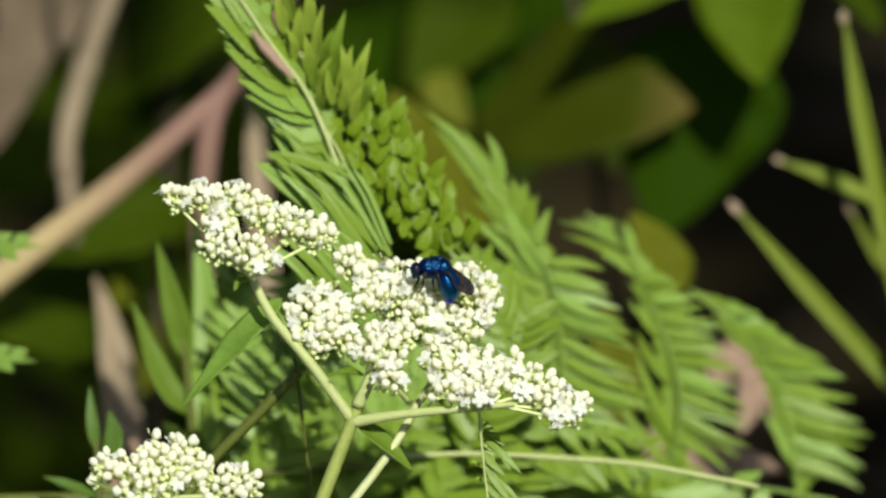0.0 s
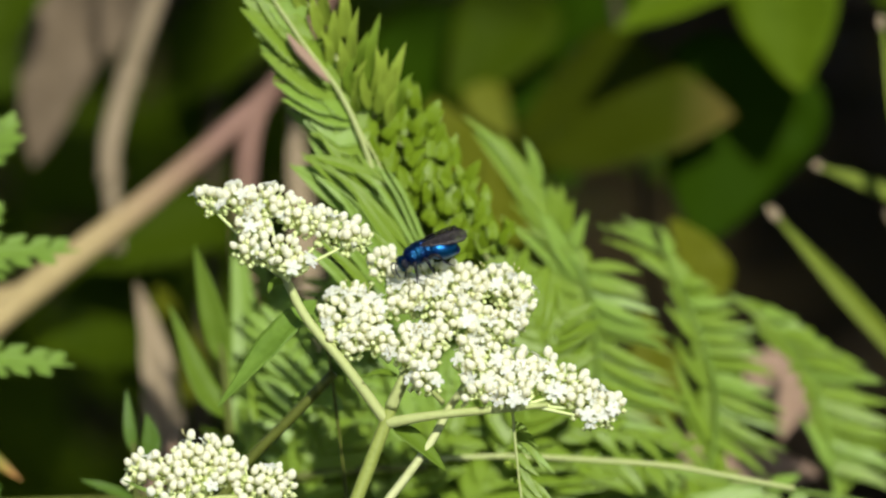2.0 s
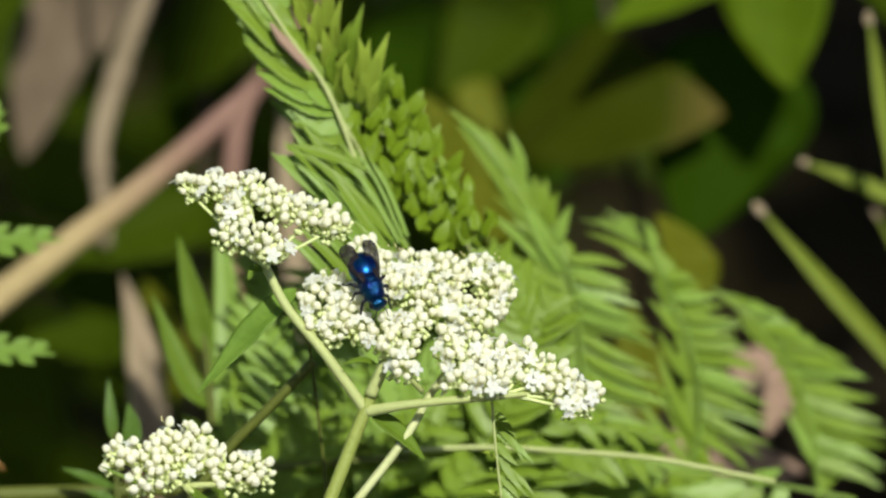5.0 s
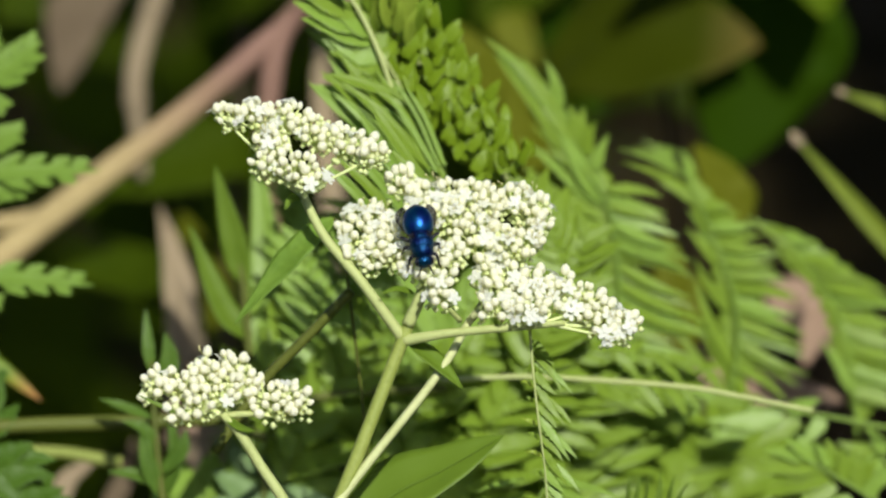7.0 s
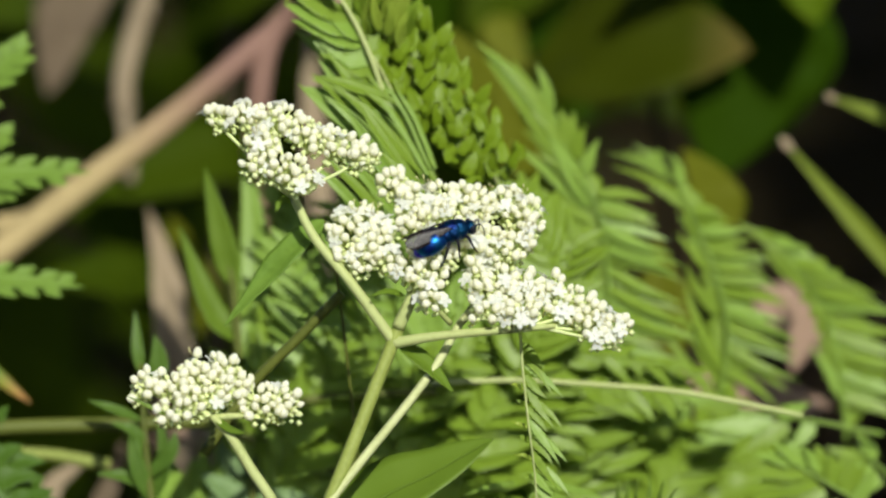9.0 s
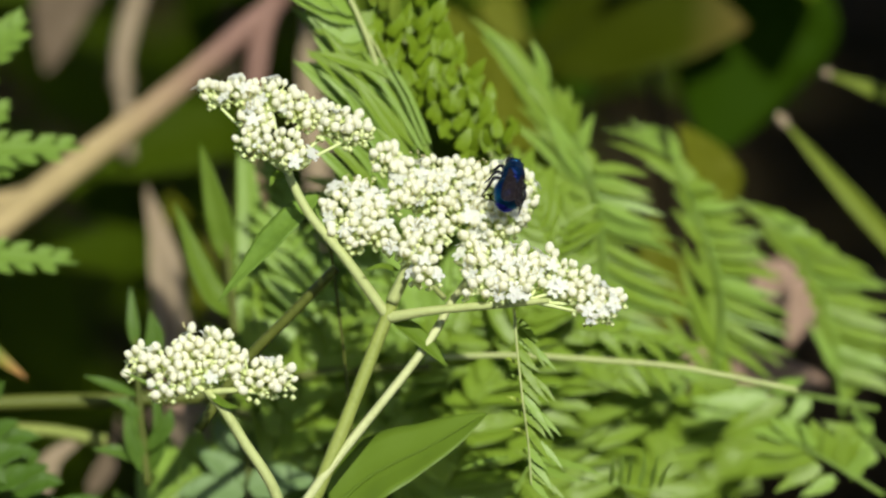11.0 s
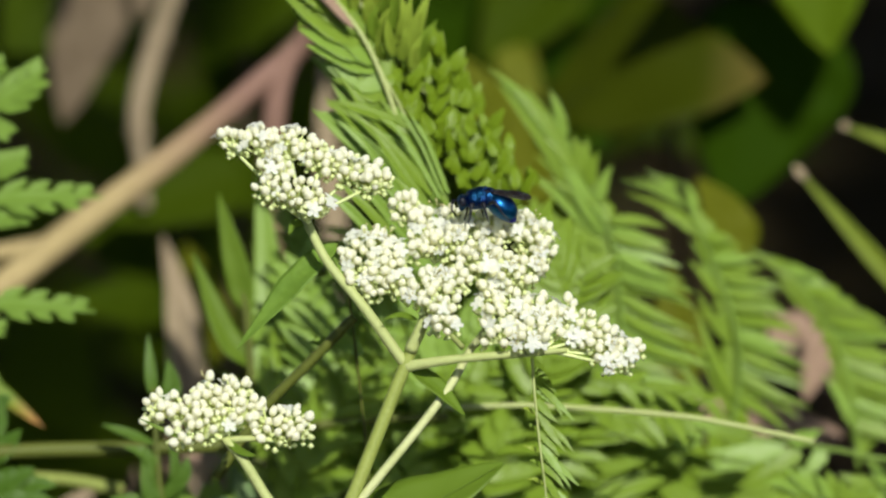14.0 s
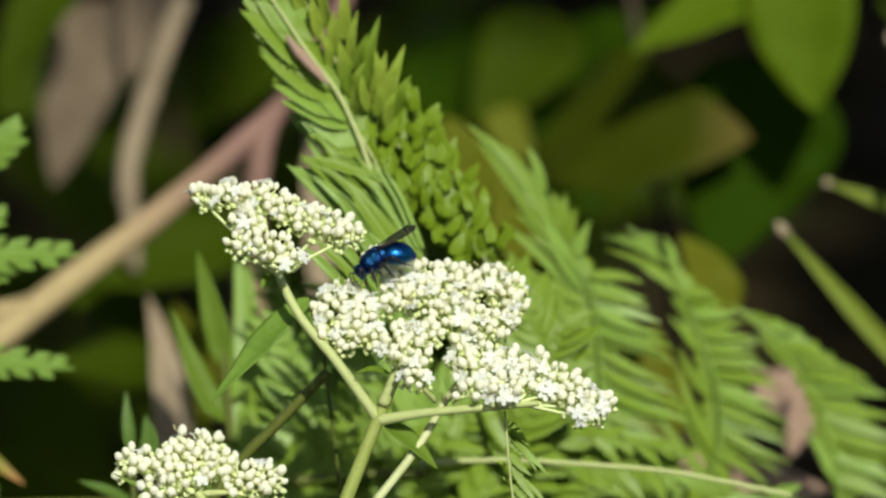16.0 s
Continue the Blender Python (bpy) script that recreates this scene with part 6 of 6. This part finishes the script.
# ---- hoverfly ----
FLY_BLACK = material("dark_bronze_cuticle", (0.015, 0.014, 0.01), (0.04, 0.035, 0.02), 0.35, 600, 4000, 0.2)
FLY_YELLOW = material("yellow_band", (0.30, 0.28, 0.12), (0.42, 0.40, 0.18), 0.4, 600, 4000, 0.2)


FLY_WING = bpy.data.materials.new("clear_wing")
FLY_WING.use_nodes = True
fb = FLY_WING.node_tree.nodes["Principled BSDF"]
fb.inputs["Base Color"].default_value, fb.inputs["Alpha"].default_value, fb.inputs["Roughness"].default_value = (0.12, 0.11, 0.09, 1), 0.3, 0.4


def hoverfly():
    top = tagged(new("hoverfly"), "small dark hoverfly with yellow-banded abdomen in flight", "fly")
    part("thorax", egg("thorax", 1.5, 1.25, 1.25, (0.7, 0, 0.15)), FLY_BLACK, top)
    head = part("head", egg("head", 0.7, 1.2, 0.95, (2.5, 0, 0.05)), FLY_BLACK, top)
    for s in (1, -1):
        part("eye", egg("eye", 0.6, 0.5, 0.75, (2.6, 0.7 * s, 0.1), 8, 10), EYE, head)
        part("wing", wing_mesh(5.6, 2.4, s), FLY_WING, top, place=Matrix.Translation((0.001, 0.0009 * s, 0.0011)) @ Matrix.Rotation(radians(-55 * s), 4, "Z"))
        for x in (1.2, 0.4, -0.3):
            part("leg", limbs([(x, 0.6 * s, -0.8), (x - 0.3, 1.2 * s, -1.5), (x - 0.9, 1.0 * s, -2.3)], (0.13, 0.1, 0.06)), FLY_BLACK, top)
    belly = part("abdomen", egg("abdomen", 3.1, 1.3, 1.0, (-3.4, 0, 0), 18, 18, 0.35), FLY_BLACK, top)
    for k in range(5):
        x = -1.7 - 0.95 * k
        c = -(x + 3.4) / 3.1
        r = math.sqrt(max(0.05, 1 - c * c)) * (1 - 0.35 * max(0.0, c) ** 1.5)
        part("band", egg("band", 0.26, 1.3 * r * 1.03, 1.0 * r * 1.04, (x, 0, 0.02), 6, 16, 0, 0, 0.35), FLY_YELLOW, belly, "pale yellow band")
    for ob in top.children_recursive:
        if ob.data.users == 1:
            ob.data.transform(Matrix.Scale(0.72, 4))
        ob.matrix_basis.translation *= 0.72
    return top


FLY = hoverfly()


# ---- what moves ----
def hinge(x, y, z, down, out=0.0, roll=0.0):
    return Matrix.Translation(Vector((x, y, z)) * MM) @ Euler((radians(roll), radians(-down), radians(out))).to_matrix().to_4x4()


def motions():
    walk(WASP, [
        (0.0, stand(at(6.1, 9.2, 1.2), (-1, 0, -0.15), (0, 1, -0.12))),
        (0.3, stand(at(3.5, 11.1, 2.6), (-1, -0.02, -0.15), (0, 1, -0.12))),
        (0.5, stand(at(4.7, 10.7, 2.3), (-1, 0, -0.15), (0, 1, -0.12))),
        (0.7, stand(at(4.5, 10.5, 2.1), (-1, -0.02, -0.15), (0, 1, -0.12))),
        (1.0, stand(at(4.2, 10.3, 2.0), (-1, -0.1, -0.15), (0, 1, -0.12))),
        (1.3, stand(at(1.7, 11.6, 2.9), (-0.95, -0.2, -0.2), (0, 1, -0.15))),
        (1.5, stand(at(-0.8, 11.0, 2.5), (-0.87, -0.35, -0.25), (-0.2, 0.9, -0.2))),
        (1.8, stand(at(-2.0, 10.3, 1.9), (-0.87, -0.4, -0.25), (-0.2, 0.9, -0.2))),
        (2.0, stand(at(-1.2, 11.5, 2.8), (-0.85, -0.42, -0.25), (-0.3, 0.85, -0.3))),
        (2.3, stand(at(-2.3, 11.8, 3.1), (-0.85, -0.38, -0.3), (-0.2, 0.85, -0.5))),
        (2.5, stand(at(-3.3, 11.1, 2.5), (-0.88, -0.33, -0.3), (-0.1, 0.85, -0.55))),
        (2.8, stand(at(-6.1, 8.4, 0.6), (-0.5, -0.65, -0.6), (-0.3, 0.65, -0.7))),
        (3.0, stand(at(-4.9, 7.4, -0.1), (-0.35, -0.68, -0.7), (-0.1, 0.7, -0.65))),
        (3.3, stand(at(-5.3, 7.3, -0.2), (-0.35, -0.68, -0.7), (-0.1, 0.7, -0.65))),
        (3.5, stand(at(-6.0, 7.7, 0.1), (-0.3, -0.72, -0.65), (-0.1, 0.7, -0.65))),
        (3.8, stand(at(-6.5, 6.8, -0.5), (-0.14, -0.85, -0.5), (0, 0.5, -0.85))),
        (4.0, stand(at(-6.4, 5.8, -1.3), (-0.05, -0.8, -0.58), (0, 0.58, -0.8))),
        (4.2, stand(at(-5.9, 5.3, -1.7), (0.1, -0.85, -0.45), (0, 0.5, -0.85))),
        (5.2, stand(at(-4.8, 4.3, -2.5), (0.35, -0.8, -0.45), (0.1, 0.5, -0.85))),
        (6.3, stand(at(-3.3, 1.9, -4.3), (0.5, -0.8, -0.35), (0.1, 0.45, -0.9))),
        (6.5, stand(at(-2.9, 1.6, -4.4), (0.5, -0.8, -0.35), (0.1, 0.45, -0.9))),
        (6.7, stand(at(-3.2, 0.4, -5.5), (0.3, -0.9, -0.3), (0, 0.4, -0.9))),
        (7.0, stand(at(-3.1, 0.5, -5.5), (0.15, -0.88, -0.46), (0, 0.48, -0.88))),
        (7.3, stand(at(-1.9, -0.5, -6.1), (-0.1, -0.88, -0.46), (0, 0.48, -0.88))),
        (7.5, stand(at(-2.3, -1.6, -6.9), (-0.05, -0.88, -0.46), (0, 0.48, -0.88))),
        (8.0, stand(at(-2.5, -2.0, -7.3), (-0.05, -0.88, -0.46), (0, 0.48, -0.88))),
        (8.2, stand(at(-3.0, -1.2, -6.6), (-0.25, -0.9, -0.3), (0, 0.4, -0.9))),
        (8.3, stand(at(-1.7, -1.6, -7.0), (0.2, -0.9, -0.3), (0.1, 0.4, -0.9))),
        (8.4, stand(at(-0.7, -1.5, -6.9), (0.5, -0.75, -0.3), (0.3, 0.5, -0.8))),
        (8.5, stand(at(0.2, -0.3, -6.0), (0.82, -0.45, -0.15), (0.35, 0.75, -0.5))),
        (8.6, stand(at(1.6, 0.9, -5.1), (1, -0.12, 0), (0.1, 0.85, -0.5))),
        (8.7, stand(at(1.6, 2.4, -4.0), (0.95, 0.3, 0.1), (-0.2, 0.8, -0.55))),
        (9.4, stand(at(7.1, 3.3, -3.3), (0.9, 0.2, 0.3), (-0.1, 0.85, -0.5))),
        (10.2, stand(at(13.3, 4.5, -2.4), (0.85, 0.1, 0.4), (0, 0.85, -0.5))),
        (10.8, stand(at(14.6, 4.0, -2.7), (0.6, 0.25, 0.7), (0, 0.85, -0.5))),
        (11.0, stand(at(12.7, 7.7, 0.0), (0.1, 0.66, 0.78), (0.45, 0.55, -0.65))),
        (11.2, stand(at(11.9, 8.6, 0.7), (0.08, 0.66, 0.78), (0.4, 0.55, -0.65))),
        (11.5, stand(at(11.8, 10.0, 1.7), (0.05, 0.66, 0.78), (0.3, 0.6, -0.65))),
        (11.8, stand(at(12.0, 10.3, 2.0), (0.02, 0.75, 0.66), (0, 0.5, -0.85))),
        (12.0, stand(at(9.6, 10.8, 2.3), (-0.8, 0.1, 0.45), (0.1, 0.9, -0.3))),
        (12.2, stand(at(9.5, 10.3, 2.0), (-0.85, -0.1, 0.35), (0, 1, -0.12))),
        (12.5, stand(at(8.9, 11.4, 2.7), (-0.88, -0.2, 0.35), (0, 1, -0.12))),
        (12.7, stand(at(9.1, 12.0, 3.2), (-0.88, -0.2, 0.35), (0, 1, -0.12))),
        (13.0, stand(at(9.5, 11.2, 2.6), (-0.88, -0.2, 0.35), (0, 1, -0.12))),
        (13.2, stand(at(6.7, 12.2, 3.4), (-0.95, -0.15, 0.1), (0, 1, -0.12))),
        (13.4, stand(at(6.1, 13.2, 4.1), (-1, -0.12, -0.1), (0, 1, -0.12))),
        (13.5, stand(at(5.3, 11.9, 3.1), (-1, -0.12, -0.1), (0, 1, -0.12))),
        (14.0, stand(at(4.9, 11.5, 2.9), (-1, -0.12, -0.1), (0, 1, -0.12))),
        (14.5, stand(at(4.1, 11.5, 2.8), (-1, -0.15, -0.2), (0, 1, -0.12))),
        (14.7, stand(at(4.6, 11.6, 2.9), (-1, -0.15, -0.2), (0, 1, -0.12))),
        (14.9, stand(at(3.6, 12.0, 3.2), (-0.9, -0.15, -0.35), (0, 1, -0.12))),
        (15.0, stand(at(3.7, 12.4, 3.5), (-0.75, -0.2, -0.6), (0, 1, -0.12))),
        (15.1, stand(at(4.5, 11.7, 3.0), (-0.35, -0.25, -0.9), (0, 1, -0.2))),
        (15.2, stand(at(3.7, 11.5, 2.8), (-0.2, -0.3, -0.9), (0, 1, -0.2))),
        (15.3, stand(at(1.6, 12.2, 3.4), (-0.35, -0.3, -0.85), (0, 1, -0.2))),
        (15.4, stand(at(-1.0, 12.0, 3.2), (-0.75, -0.3, -0.55), (0, 1, -0.15))),
        (15.5, stand(at(-0.8, 12.7, 3.7), (-0.85, -0.3, -0.4), (0, 1, -0.12))),
        (15.6, stand(at(-0.5, 12.6, 3.7), (-0.8, -0.3, -0.45), (0, 1, -0.12))),
        (15.7, stand(at(-1.7, 11.4, 2.8), (-0.6, -0.5, -0.6), (-0.1, 0.95, -0.2))),
        (15.8, stand(at(-3.8, 11.4, 2.7), (-0.8, -0.45, -0.35), (-0.3, 0.9, -0.2))),
        (16.0, stand(at(-6.7, 10.2, 1.9), (-0.78, -0.55, -0.25), (-0.4, 0.85, -0.2))),
    ])
    walk(BELLY, [(t, hinge(-1.45, 0, -0.1, d, o)) for t, d, o in (
        (0, 74, 0), (0.7, 73, 0), (1.0, 62, 0), (1.5, 52, 0), (1.8, 40, 0), (2.0, 22, 0), (2.3, 14, 0), (2.6, 14, 0), (3.0, 12, 0), (4.2, 12, 0), (6.3, -2, 0), (8.0, 4, 0), (8.3, 12, 0), (8.7, 18, 0), (10.8, 18, 0),
        (11.8, 16, 0), (12.0, 60, 0), (12.2, 74, 0), (13.0, 90, 0), (13.5, 50, 8), (14.0, 46, 8), (14.5, 38, 18), (14.8, 42, 28), (15.1, 56, 34), (15.5, 66, 18), (15.8, 52, 0), (16, 32, 0))])
    for s, w in zip((1, -1), WINGS):
        walk(w, [(t, hinge(-0.5, 1.15 * s, 1.4, d, -o * s, -r * s)) for t, d, o, r in (
            (0, 43, 2, 60), (0.7, 43, 2, 60), (1.0, 22, 0, 30), (1.5, 17, 0, 20), (1.8, 12, 2, 30), (2.0, 10, 6, 50), (2.3, 16, 8, 35), (2.6, 16, 8, 20), (2.9, 4, -1, 12), (4.2, 0, -2, 12), (6.3, 22, 20, 45), (7.0, 24, 13, 50),
            (8.0, 25, 12, 45), (8.2, 10, 8, 30), (8.3, 6, 4, 30), (8.5, 9, 1, 55), (8.7, 6, 0, 50), (10.8, 2, -3, 40), (11.8, -4, -4, 30), (12.2, 30, -4, 40), (13.0, 32, -6, 40), (13.5, 19, 2, 30), (14.0, 15, 2, 24), (14.8, 8, 2, 12),
            (15.5, 10, 3, 20), (15.8, 2, 3, 20), (16, 2, 3, 20))])
    walk(FLY, [
        (0.0, stand(at(99.2, 6.9, -15.0), (-1, 0, 0), (0, 1, -0.2))),
        (11.0, stand(at(94.3, -12.9, -15.0), (-1, 0, 0), (0, 1, -0.2))),
        (11.5, stand(at(69.8, -13.4, -12.0), (-1, 0, 0), (0, 1, -0.2))),
        (11.6, stand(at(53.1, -15.5, -10.0), (-1, -0.2, 0), (0, 1, -0.2))),
        (11.7, stand(at(28.3, -22.6, -10.0), (-1, -0.1, 0), (0, 1, -0.3))),
        (11.8, stand(at(-10.6, -25.8, -12.0), (-1, 0, -0.2), (0, 1, -0.4))),
        (11.9, stand(at(2.0, -21.3, -18.0), (-0.9, 0.4, -0.2), (0, 1, -0.4))),
        (12.0, stand(at(17.6, -12.9, -18.0), (-0.9, 0.4, 0), (0.2, 0.9, -0.5))),
        (12.1, stand(at(24.4, -13.6, -16.0), (-0.8, 0.55, 0), (0.3, 0.85, -0.5))),
        (12.2, stand(at(34.5, -10.6, -14.0), (-0.85, 0.45, 0), (0.3, 0.85, -0.5))),
        (12.3, stand(at(39.7, -15.2, -12.0), (-0.9, 0.35, 0), (0.2, 0.9, -0.5))),
        (12.4, stand(at(36.5, -23.1, -12.0), (-0.95, 0.2, 0), (0.1, 0.9, -0.5))),
        (12.5, stand(at(12.3, -37.5, -12.0), (-0.95, 0, 0), (0, 0.9, -0.5))),
        (12.6, stand(at(-15.6, -48.4, -12.0), (-0.95, 0, 0), (0, 0.9, -0.5))),
        (16.0, stand(at(-52.5, -67.9, -12.0), (-0.95, 0, 0), (0, 0.9, -0.5))),
    ])


motions()
